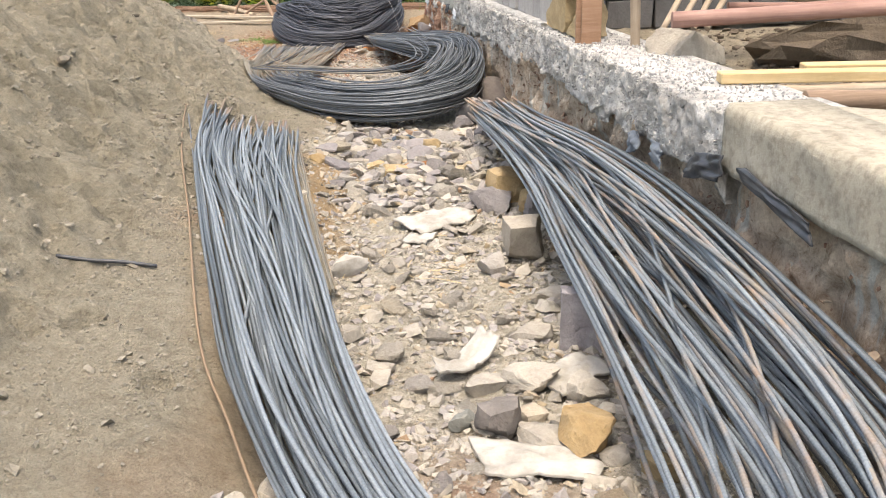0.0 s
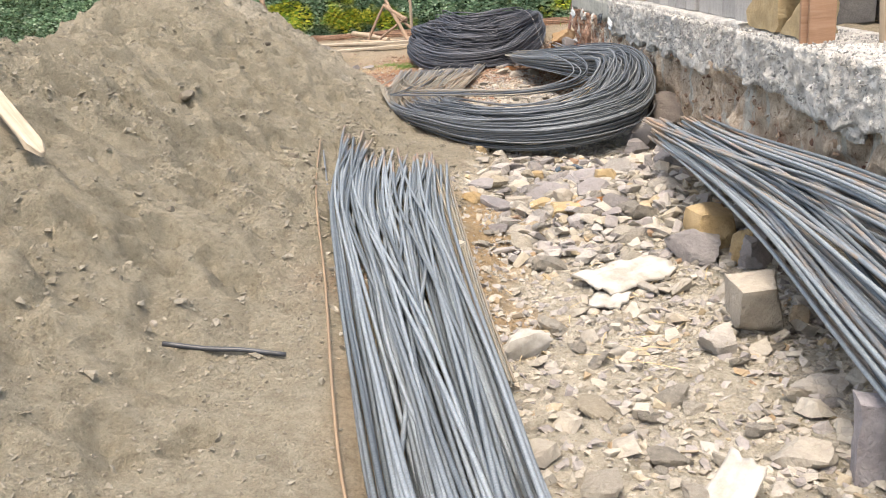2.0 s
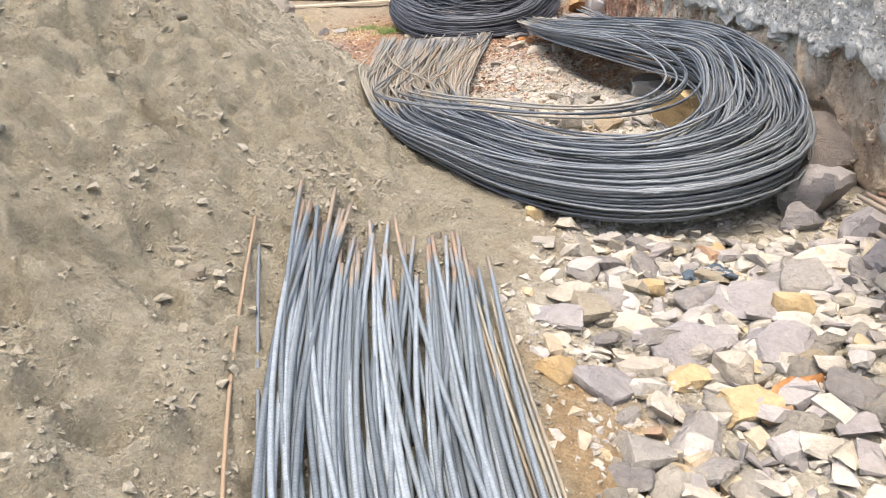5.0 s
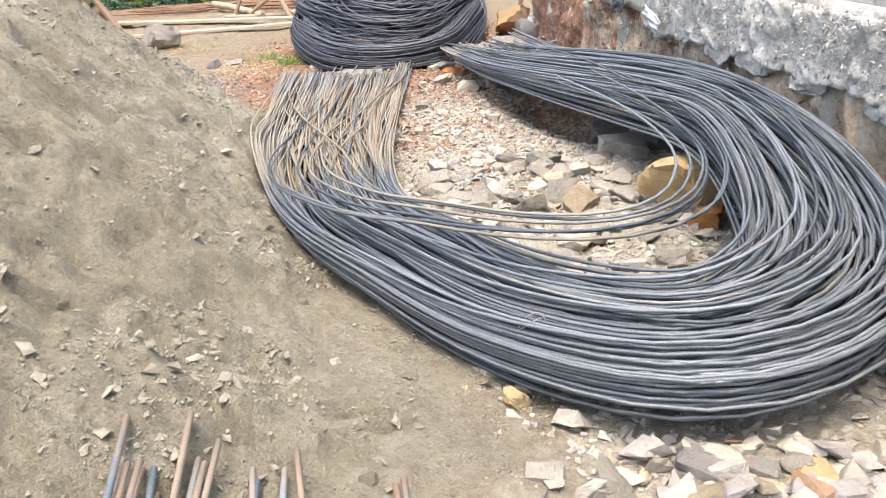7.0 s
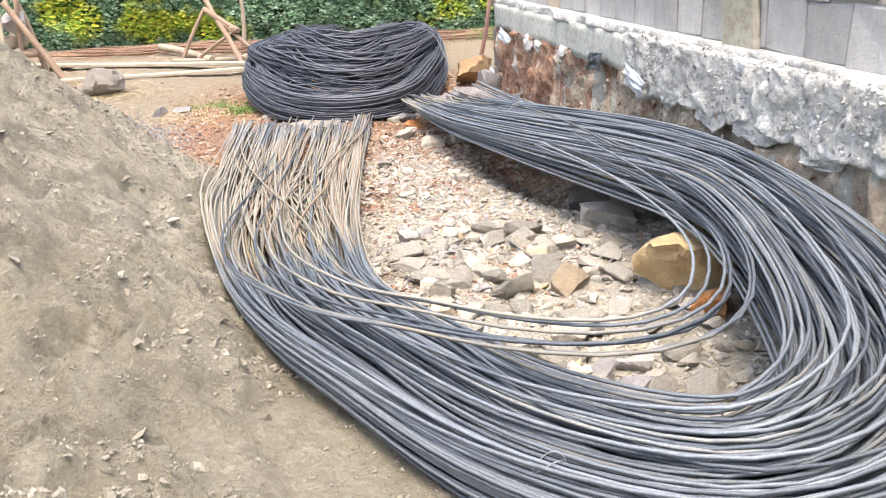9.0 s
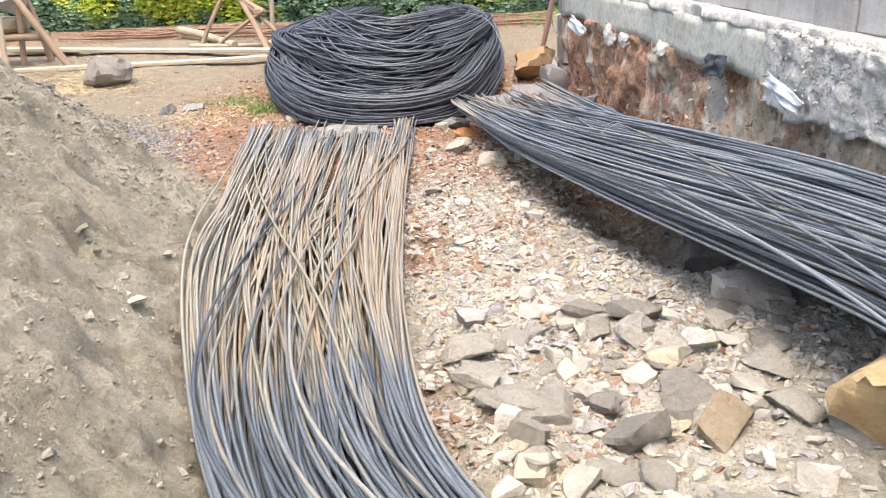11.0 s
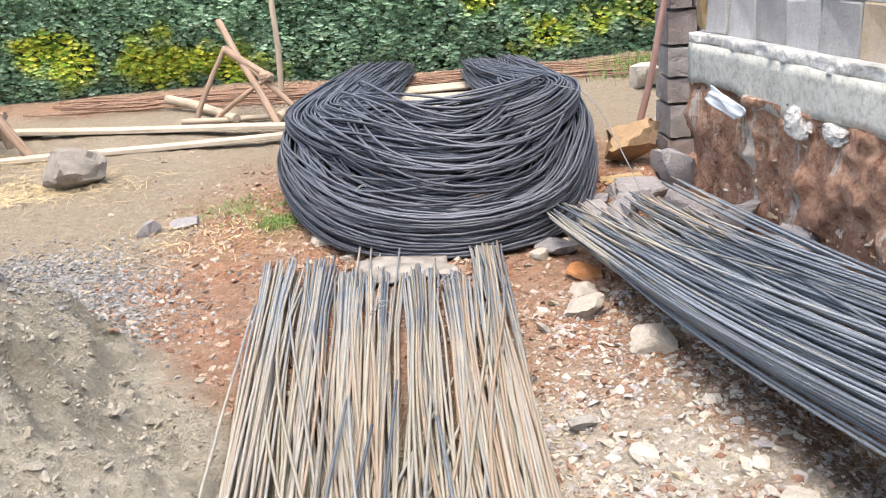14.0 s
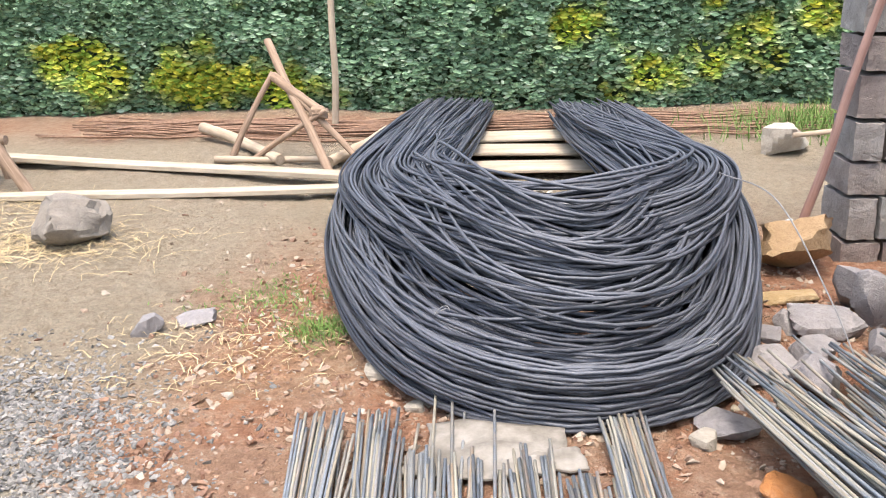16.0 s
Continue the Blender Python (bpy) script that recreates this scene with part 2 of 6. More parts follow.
def ground_material():
    m, nt, b = material("site_ground", 0.95, spec=0.15)
    fine, mid, big = tnoise(nt, 120, 5, 0.75), tnoise(nt, 14, 6, 0.65), tnoise(nt, 1.6, 5, 0.6)
    sand = ramp(nt, mid, [(0.25, (0.29, 0.258, 0.195)), (0.5, (0.375, 0.338, 0.26)), (0.75, (0.44, 0.40, 0.315))])
    sand = mix(nt, ramp(nt, big, [(0.35, (0, 0, 0)), (0.65, (0.3, 0.3, 0.3))]), sand, (0.28, 0.25, 0.19))
    sand = mix(nt, ramp(nt, tnoise(nt, 5.5, 6, 0.7), [(0.55, (0, 0, 0)), (0.62, (0.16, 0.16, 0.16))]), sand, (0.22, 0.19, 0.14))
    red = ramp(nt, mid, [(0.25, (0.24, 0.11, 0.066)), (0.5, (0.38, 0.20, 0.125)), (0.75, (0.48, 0.34, 0.245))])
    # paler sand colour lifts the brightness of the heap's far right side
    sand = mix(nt, attr(nt, "paler").outputs["Fac"], sand, ramp(nt, mid, [(0.3, (0.40, 0.365, 0.295)), (0.7, (0.53, 0.49, 0.41))]))
    rub = ramp(nt, mid, [(0.27, (0.27, 0.235, 0.18)), (0.45, (0.47, 0.43, 0.35)), (0.7, (0.66, 0.615, 0.515))])
    ochre = ramp(nt, mid, [(0.25, (0.35, 0.22, 0.11)), (0.75, (0.48, 0.35, 0.20))])
    yard = ramp(nt, mid, [(0.25, (0.30, 0.24, 0.17)), (0.75, (0.40, 0.34, 0.255))])
    a = attr(nt, "soil")
    sep = nt.nodes.new("ShaderNodeSeparateColor")
    nt.links.new(a.outputs["Color"], sep.inputs[0])
    c = mix(nt, sep.outputs[0], yard, sand)
    c = mix(nt, sep.outputs[1], c, rub)
    c = mix(nt, sep.outputs[2], c, red)
    c = mix(nt, attr(nt, "ochre").outputs["Fac"], c, ochre)
    c = mix(nt, 0.38, c, ramp(nt, fine, [(0.32, (0.42, 0.41, 0.39)), (0.58, (1, 1, 1))]), "MULTIPLY")
    nt.links.new(c, b.inputs["Base Color"])
    crumb = tnoise(nt, 42, 5, 0.7)
    # shade between crumbs multiplied into the colour, from the same noise as the bump
    c = mix(nt, 0.35, c, ramp(nt, crumb, [(0.36, (0.5, 0.48, 0.45)), (0.56, (1, 1, 1))]), "MULTIPLY")
    nt.links.new(c, b.inputs["Base Color"])
    bump(nt, b, fine, 0.8, 0.012, bump(nt, b, crumb, 1.0, 0.03, bump(nt, b, mid, 0.8, 0.05)))
    return m


m_ground = ground_material()


def bar_material(name, dark, light, rust, rust_at, rust_pow, ribs=0.12):
    """Ribbed steel bar: mill scale with rust; 'rust' rises along the bar."""
    m, nt, b = material(name, 0.42, 0.55, 0.5)
    r = per_object(nt)
    c = ramp(nt, r, [(0.0, dark), (1.0, light)])
    n = tnoise(nt, 22, 5, 0.7)
    c = mix(nt, 0.4, c, ramp(nt, n, [(0.3, (0.5, 0.5, 0.5)), (0.7, (1, 1, 1))]), "MULTIPLY")
    # fine grain in the colour stands in for the light and dark of the ribs
    c = mix(nt, 0.35, c, ramp(nt, tnoise(nt, 150, 2, 0.6), [(0.35, (0.42, 0.42, 0.42)), (0.62, (1.0, 1.0, 1.0))]), "MULTIPLY")
    at = attr(nt, "rust").outputs["Fac"]
    add = nt.nodes.new("ShaderNodeMath")
    add.operation = "MULTIPLY_ADD"
    nt.links.new(tnoise(nt, 5, 5, 0.7), add.inputs[0])
    add.inputs[1].default_value = 0.8
    nt.links.new(at, add.inputs[2])
    fac = ramp(nt, add.outputs[0], [(rust_at, (0, 0, 0)), (rust_at + 0.35, (rust_pow, rust_pow, rust_pow))])
    fold = nt.nodes.new("ShaderNodeMath")
    fold.operation = "PINGPONG"
    nt.links.new(r, fold.inputs[0])
    fold.inputs[1].default_value = 0.137
    own = nt.nodes.new("ShaderNodeMath")
    own.operation = "MULTIPLY"
    nt.links.new(fold.outputs[0], own.inputs[0])
    own.inputs[1].default_value = 7.3
    tint = ramp(nt, own.outputs[0], [(0.0, (rust[0] * 1.2, rust[1] * 0.95, rust[2] * 0.75)), (0.35, rust), (0.7, (rust[0] * 1.2, rust[1] * 1.25, rust[2] * 1.25)), (1.0, (rust[0], rust[1] * 1.12, rust[2] * 1.4))])
    c = mix(nt, fac, c, mix(nt, 0.4, tint, ramp(nt, tnoise(nt, 9, 4, 0.7), [(0.3, (0.6, 0.58, 0.55)), (0.7, (1, 1, 1))]), "MULTIPLY"))
    nt.links.new(c, b.inputs["Base Color"])
    rr = nt.nodes.new("ShaderNodeMapRange")
    nt.links.new(fac, rr.inputs[0])
    rr.inputs[3].default_value, rr.inputs[4].default_value = 0.62, 0.80
    nt.links.new(rr.outputs[0], b.inputs["Roughness"])
    mm = nt.nodes.new("ShaderNodeMapRange")
    nt.links.new(fac, mm.inputs[0])
    mm.inputs[3].default_value, mm.inputs[4].default_value = 0.45, 0.03
    nt.links.new(mm.outputs[0], b.inputs["Metallic"])
    w = nt.nodes.new("ShaderNodeTexWave")
    w.bands_direction, w.inputs["Scale"].default_value = "X", 24.0
    uv = nt.nodes.new("ShaderNodeUVMap")
    nt.links.new(uv.outputs[0], w.inputs["Vector"])
    bump(nt, b, w.outputs[0], ribs, 0.003)
    return m


m_bar_thick = bar_material("steel_bar_thick", (0.13, 0.155, 0.175), (0.40, 0.45, 0.49), (0.30, 0.215, 0.14), 0.75, 0.75, 0.22)
m_bar_mid = bar_material("steel_bar_middle", (0.11, 0.127, 0.15), (0.30, 0.33, 0.36), (0.33, 0.275, 0.19), 0.66, 0.68)
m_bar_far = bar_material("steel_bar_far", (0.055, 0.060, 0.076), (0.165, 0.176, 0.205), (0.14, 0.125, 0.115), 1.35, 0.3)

# ---------------------------------------------------------------- ground


def spread(fine, lo, hi, far, first):
    """Coordinates that are close together between lo and hi and widen to far."""
    c = list(np.arange(lo, hi, fine))
    out, d, v = [], first, hi
    while v < far:
        out.append(v)
        v += d
        d *= 1.16
    back, d, v = [], first, lo - first
    while v > -far:
        back.append(v)
        v -= d
        d *= 1.16
    return np.array(back[::-1] + c + out)


def soil_masks(x, y):
    sand, base = sand_height(x, y), base_height(x, y)
    wob = 0.22 * vnoise(x, y, 0.5, 31) + 0.12 * vnoise(x, y, 0.17, 32)
    s = step(-0.14, 0.06, sand - base + 0.3 * wob)
    apron = step(-0.85, -1.15, x + wob + 0.06 * (4 - np.clip(y, 1, 4))) * step(9.9, 8.9, y + wob + 0.5 * (x + 1.3))
    s = np.maximum(s, apron)
    rub = step(-1.15, -0.75, x + wob - 0.5 * step(4.2, 2.6, y)) * step(13.2, 11.8, y + wob)
    inner = step(-1.75, -1.5, x + wob) * step(8.0, 8.5, y) * step(13.0, 11.5, y + wob)
    rub = np.maximum(rub, inner) * (1 - apron)
    gravel = np.exp(-(((x + 3.7) / 0.7) ** 2 + ((y - 13.7) / 0.75) ** 2))
    red = step(11.6, 12.9, y + 1.4 * wob + 0.3 * (x + 1)) * step(17.4, 15.4, y + 1.6 * wob + 0.5 * np.clip(-x - 2.4, 0, 9)) * step(-3.9, -3.2, x + wob) * (1 - s)
    red = np.maximum(red, 0.9 * step(-0.1, 0.35, vnoise(x, y, 0.55, 35)) * step(8.8, 9.6, y) * step(13, 12, y) * step(-1.7, -1.5, x) * step(-0.6, -1.0, x))
    red = np.maximum(red, 0.85 * step(18.6, 19.2, y + wob) * step(20.5, 19.9, y))
    red = np.maximum(red, 0.6 * np.exp(-(((x + 1.25) / 0.22) ** 2 + ((y - 4.6) / 0.2) ** 2)))
    red = np.maximum(red, 0.6 * np.exp(-(((x - 0.1) / 0.35) ** 2 + ((y - 2.2) / 0.3) ** 2)))
    red = red * (0.68 + 0.32 * step(-0.3, 0.3, vnoise(x, y, 0.3, 36)))
    och = step(-1.15, -0.95, x + 0.6 * wob) * step(-0.35, -0.65, x + wob) * step(3.9, 4.5, y) * step(6.6, 5.8, y + wob)
    och = np.maximum(och, 0.35 * np.exp(-(((x + 3.0) / 0.5) ** 2 + ((y - 14.6) / 0.4) ** 2)))
    return s, rub * (1 - red * 0.7), red, och * 0.8


def build_ground():
    xs = spread(0.021, -5.0, 1.4, 320.0, 0.05)
    ys = spread(0.023, 1.2, 16.4, 320.0, 0.06)
    gx, gy = np.meshgrid(xs, ys)
    z = ground_z(gx, gy)
    # the made-up floor behind the foundation wall
    behind = step(0.10, 0.20, gx - (0.886 - 0.113 * (gy - 5.78))) * step(14.85, 14.7, gy) * step(-6.0, -5.5, gy) * step(14, 13.5, gx)
    z = z * (1 - behind) + behind * (0.70 + 0.04 * vnoise(gx, gy, 0.5, 12) + 0.03 * vnoise(gx, gy, 0.17, 13) - 0.006 * gy)
    nx, ny = len(xs), len(ys)
    verts = np.stack([gx.ravel(), gy.ravel(), z.ravel()], 1)
    i = (np.arange(ny - 1)[:, None] * nx + np.arange(nx - 1)[None, :]).ravel()
    faces = np.stack([i, i + 1, i + nx + 1, i + nx], 1)
    me = bpy.data.meshes.new("ground")
    me.from_pydata(verts.tolist(), [], faces.tolist())
    me.polygons.foreach_set("use_smooth", [True] * len(me.polygons))
    s, rub, red, och = soil_masks(gx.ravel(), gy.ravel())
    b = behind.ravel()
    col = np.stack([s * (1 - b) + 0.5 * b, rub * (1 - b), red * (1 - b), np.ones_like(s)], 1)
    me.color_attributes.new("soil", "FLOAT_COLOR", "POINT").data.foreach_set("color", col.ravel().astype(np.float32))
    me.attributes.new("ochre", "FLOAT", "POINT").data.foreach_set("value", och.astype(np.float32))
    # mask of the paler sand: beyond y = 8.3, left of x = -1.5
    paler = step(8.3, 10.2, gy + 0.6 * vnoise(gx, gy, 0.5, 37)) * step(-1.5, -2.1, gx) * (0.45 + 0.3 * vnoise(gx, gy, 0.3, 38))
    me.attributes.new("paler", "FLOAT", "POINT").data.foreach_set("value", paler.ravel().astype(np.float32))
    me.materials.append(m_ground)
    return tagged(new("ground", me), "uneven building site ground of grey sand, rubble and red soil", "ground", kind="structure")


build_ground()

# ---------------------------------------------------------------- steel bars


def catmull(keys, n):
    """Samples of a smooth curve through the rows of keys, at even steps of length."""
    k = np.array(keys, float)
    k = np.vstack([2 * k[0] - k[1], k, 2 * k[-1] - k[-2]])
    out = []
    for i in range(1, len(k) - 2):
        t = np.linspace(0, 1, 40, endpoint=False)[:, None]
        p0, p1, p2, p3 = k[i - 1], k[i], k[i + 1], k[i + 2]
        out.append(0.5 * (2 * p1 + (p2 - p0) * t + (2 * p0 - 5 * p1 + 4 * p2 - p3) * t ** 2 + (3 * p1 - p0 - 3 * p2 + p3) * t ** 3))
    out = np.vstack(out + [k[-2][None, :]])
    d = np.concatenate([[0], np.cumsum(np.linalg.norm(np.diff(out[:, :2], axis=0), axis=1))])
    s = np.linspace(0, d[-1], n)
    return np.stack([np.interp(s, d, out[:, j]) for j in range(out.shape[1])], 1), d[-1]


def tube(path, radius, sides, rust):
    """A bar along a path: vertices, faces, rust by vertex, distance by vertex."""
    p = np.asarray(path)
    t = np.gradient(p, axis=0)
    t /= np.linalg.norm(t, axis=1)[:, None] + 1e-9
    up = np.tile(np.array([0, 0, 1.0]), (len(p), 1))
    a = np.cross(t, up)
    a /= np.linalg.norm(a, axis=1)[:, None] + 1e-9
    b = np.cross(a, t)
    ang = np.arange(sides) * 2 * np.pi / sides
    ring = p[:, None, :] + radius * (np.cos(ang)[None, :, None] * a[:, None, :] + np.sin(ang)[None, :, None] * b[:, None, :])
    n = len(p)
    verts = ring.reshape(-1, 3)
    faces = []
    for i in range(n - 1):
        for j in range(sides):
            k = (j + 1) % sides
            faces.append((i * sides + j, i * sides + k, (i + 1) * sides + k, (i + 1) * sides + j))
    faces.append(tuple(range(sides))[::-1])
    faces.append(tuple((n - 1) * sides + j for j in range(sides)))
    dist = np.concatenate([[0], np.cumsum(np.linalg.norm(np.diff(p, axis=0), axis=1))])
    return verts, faces, np.repeat(rust, sides), np.repeat(dist, sides)


def add_bar(name, path, radius, sides, rust, mat, parent):
    v, f, r, d = tube(path, radius, sides, rust)
    me = bpy.data.meshes.new(name)
    me.from_pydata(v.tolist(), [], f)
    me.polygons.foreach_set("use_smooth", [True] * len(me.polygons))
    me.attributes.new("rust", "FLOAT", "POINT").data.foreach_set("value", r.astype(np.float32))
    uv = me.uv_layers.new(name="UVMap")
    idx = np.zeros(len(me.loops), dtype=np.int32)
    me.loops.foreach_get("vertex_index", idx)
    uv.data.foreach_set("uv", np.stack([d[idx], np.zeros(len(idx))], 1).ravel().astype(np.float32))
    me.materials.append(mat)
    ob = new(name, me)
    ob.parent = parent
    return ob


def smooth_noise(rng, n, knots):
    """A slow random curve with n samples: nearly straight in the legs, free in the bend."""
    at = np.array([0.0, 0.34, 0.46, 0.56, 0.68, 1.0]) if knots < 5 else np.linspace(0, 1, knots + 1)
    k = np.interp(np.linspace(0, 1, n), at, rng.normal(0, 1, len(at)))
    w = max(3, n // 5) | 1
    return np.convolve(np.pad(k, w // 2, mode="reflect", reflect_type="odd"), np.ones(w) / w, mode="valid")


def bend_bars(thing, keys, count, radius, mat, seed, stagger, samples=64, sides=6, clump=8, wander=0.35, rust_of=None, fray=0.0, mess=0.45, heap=0.5, skew=0.0, bundles=0, cross=0.0, over=0.5, joined=False, tips=0.0):
    """Bars bent to a U, lying together in loose hanks. keys: x, y, z, half width, half height, lift of the inner side."""
    rng = np.random.default_rng(seed)
    path, length = catmull(keys, 200)
    hanks = max(2, count // clump)
    level = np.linspace(-1, 1, hanks)
    rng.shuffle(level)
    tied = [(rng.uniform(0, 1), rng.uniform(-0.05, 0.05)) for _ in range(max(1, bundles))]
    hank_wave = [(smooth_noise(rng, samples, 4), smooth_noise(rng, samples, 3), rng.uniform(0, 1)) for _ in range(hanks)]
    fill_v, fill_f, fill_n = [], [], 0
    for i in range(count):
        k_ = i * hanks // count
        wave_a, wave_b, shift = hank_wave[k_]
        a0 = np.clip(-1 + 2 * (k_ + 0.5) / hanks, -1, 1)
        inside = (i - k_ * count / hanks) / clump - 0.5
        loose = 1.0 if rng.uniform() > 0.10 else 2.6
        s0 = (stagger[0] * np.clip(0.55 * shift + 0.45 * rng.uniform(), 0, 1) + skew * (a0 + 1) / 2) / length
        s1 = 1 - (stagger[1] * np.clip(0.55 * (1 - shift) + 0.45 * rng.uniform(), 0, 1)) / length
        bundle = min(int((a0 + 1) / 2 * bundles), bundles - 1) if bundles and rng.uniform() > 0.07 else -1
        if bundle >= 0:
            s0 = (stagger[0] * (0.15 + 0.6 * tied[bundle][0] + 0.16 * rng.uniform() ** 2)) / length
        u = np.linspace(s0, s1, samples) * 199
        k = np.stack([np.interp(u, np.arange(200), path[:, j]) for j in range(6)], 1)
        t = np.stack([np.gradient(k[:, 0]), np.gradient(k[:, 1])], 1)
        t /= np.linalg.norm(t, axis=1)[:, None]
        nrm = np.stack([-t[:, 1], t[:, 0]], 1)
        own = smooth_noise(rng, samples, 4)
        gap = 2.1 * radius * clump / np.maximum(k[:, 3], 0.05)
        a = a0 + wander * (1 - mess) * wave_a + inside * gap * 1.0 + wander * mess * loose * own
        a = 1.1 * np.tanh(a)
        crossing = rng.uniform() < cross
        if crossing:
            at = np.sort(np.concatenate([[0, 1], rng.uniform(0.2, 0.8, 2)]))
            free = np.interp(np.linspace(0, 1, samples), at, rng.uniform(-0.98, 0.98, 4))
            w = max(3, samples // 7) | 1
            a = np.convolve(np.pad(free, w // 2, mode="edge"), np.ones(w) / w, mode="valid")
        if bundle >= 0:
            run = (u / 199 - s0) * length
            near_end = np.clip((4.6 - run) / 3.6, 0, 1)
            near_end = near_end * near_end * (3 - 2 * near_end)
            fan = 1.0 + 0.75 * np.abs(run - 0.6)
            mid_of = -0.92 + 1.84 * (bundle + 0.5) / bundles + tied[bundle][1]
            a = a * (1 - near_end) + near_end * (mid_of + fan * rng.uniform(-0.42, 0.42) / bundles)
        b = np.clip(0.55 * level[k_] + 0.35 * wave_b + heap * rng.uniform(-1, 1) + 0.18 * loose * smooth_noise(rng, samples, 5), -1.15, 1.15)
        if crossing:
            b = b + over * rng.uniform(0.3, 1.0)
        end = np.minimum(np.arange(samples), np.arange(samples)[::-1]) / samples
        a = a + fray * rng.normal(0, 1) * np.clip(1 - end / 0.22, 0, 1)
        x = k[:, 0] + nrm[:, 0] * a * k[:, 3]
        y = k[:, 1] + nrm[:, 1] * a * k[:, 3]
        z = k[:, 2] + b * k[:, 4] * np.sqrt(np.clip(1.15 - a * a * 0.7, 0.1, 1)) + k[:, 5] * a
        low = ground_z(x, y)
        pad = np.pad(low, 4, mode="edge")
        low = np.max(np.stack([pad[j:j + samples] for j in range(9)]), 0)
        low = np.convolve(np.pad(low, 5, mode="edge"), np.ones(11) / 11, mode="valid") + radius + 0.002 + 0.022 * (0.6 * level[k_] + 1) * rng.uniform(0.4, 1.3)
        z = np.convolve(np.pad(z, 2, mode="edge"), np.ones(5) / 5, mode="valid")
        z = np.maximum(z, low)
        rust = rust_of(k[:, 0], k[:, 1], rng) if rust_of else np.zeros(samples)
        if tips:
            run = np.minimum(u / 199 - s0, s1 - u / 199) * length
            rust = rust + tips * rng.uniform(-0.2, 1.0) * np.clip(1.15 - run / rng.uniform(0.15, 0.45), 0, 1)
        if joined:
            v, f_, r_, _ = tube(np.stack([x, y, z], 1), radius, sides, rust)
            fill_f += [tuple(q + fill_n for q in c) for c in f_]
            fill_v.append(v)
            fill_n += len(v)
        else:
            add_bar("steel_bar", np.stack([x, y, z], 1), radius, sides, rust, mat, thing)
    if joined:
        ob = from_arrays("bar_filling", np.concatenate(fill_v).tolist(), fill_f, mat, thing, smooth=True)
        ob["kind"] = "stuff"


# bent bars lying under the walker's feet: one leg on the sand, one along the wall
near_bars = empty("bent_rebar_bundle", "thick steel reinforcing bars bent into a long U", "rebar bundle", "rebar bundles")
NEAR_KEYS = [(-1.58, 7.40, 0.03, 0.34, 0.03, 0), (-1.46, 6.6, 0.03, 0.35, 0.04, 0), (-1.30, 5.6, 0.03, 0.34, 0.05, 0), (-1.05, 4.6, 0.03, 0.30, 0.06, 0),
             (-0.78, 3.6, 0.03, 0.26, 0.07, 0), (-0.50, 2.6, 0.03, 0.22, 0.08, 0), (-0.18, 1.8, 0.04, 0.19, 0.08, 0), (0.25, 1.05, 0.10, 0.22, 0.10, 0.02),
             (0.65, 0.95, 0.16, 0.26, 0.12, 0.02), (0.85, 1.6, 0.20, 0.34, 0.13, -0.04), (0.84, 2.6, 0.22, 0.33, 0.13, -0.08), (0.78, 3.6, 0.24, 0.31, 0.12, -0.08),
             (0.70, 4.6, 0.24, 0.26, 0.09, -0.06), (0.54, 5.8, 0.20, 0.21, 0.06, -0.02), (0.38, 7.15, 0.14, 0.22, 0.05, 0)]
bend_bars(near_bars, NEAR_KEYS, 94, 0.0086, m_bar_thick, 11, (0.9, 0.9), samples=84, wander=0.34, fray=0.07, mess=0.75, skew=0.45, cross=0.40, over=0.5, tips=1.0,
          rust_of=lambda x, y, g: 0.75 * step(6.2, 7.3, y) * g.uniform(0.3, 1) + (0.46 if g.uniform() < 0.35 else 0.0) * step(0.1, 0.4, x))

# bent bars in the middle of the yard
mid_bars = empty("bent_rebar_bundle", "bent steel reinforcing bars with one rusted end spread flat", "rebar bundle", "rebar bundles")
MID_KEYS = [(-2.10, 14.9, -0.22, 0.70, 0.03, 0), (-2.06, 13.4, -0.20, 0.64, 0.03, 0), (-2.00, 12.0, -0.15, 0.54, 0.04, 0), (-1.93, 11.0, -0.10, 0.46, 0.05, 0),
            (-1.80, 10.0, -0.04, 0.36, 0.08, 0.02), (-1.59, 9.08, 0.01, 0.27, 0.09, 0.02), (-1.23, 8.38, 0.04, 0.23, 0.11, 0.03), (-0.87, 7.86, 0.05, 0.22, 0.13, 0.03),
            (-0.42, 7.57, 0.08, 0.23, 0.15, 0.03), (0.02, 7.82, 0.13, 0.26, 0.16, 0.03), (0.20, 8.55, 0.19, 0.25, 0.15, 0.02), (0.22, 9.4, 0.22, 0.22, 0.14, 0.0),
            (0.07, 10.2, 0.20, 0.27, 0.12, -0.04), (-0.22, 11.2, 0.14, 0.34, 0.09, -0.04), (-0.50, 12.3, 0.04, 0.38, 0.07, -0.02), (-0.70, 13.4, -0.06, 0.36, 0.06, 0), (-0.84, 14.6, -0.16, 0.38, 0.05, 0)]
bend_bars(mid_bars, MID_KEYS, 270, 0.0059, m_bar_mid, 23, (1.9, 1.6), samples=112, wander=0.52, fray=0.06, mess=0.32, clump=13, bundles=7, cross=0.18, over=0.35,
          rust_of=lambda x, y, g: step(8.7, 10.4, y) * step(-1.1, -1.5, x) * g.uniform(0.55, 1.0) * (1 - 0.75 * step(12.2, 13.4, y) * g.uniform(0.2, 1)) + 0.9 * step(12.6, 13.8, y) * step(-1.3, -1.1, x) * g.uniform(0, 1) + (0.35 if g.uniform() < 0.1 else 0.0))

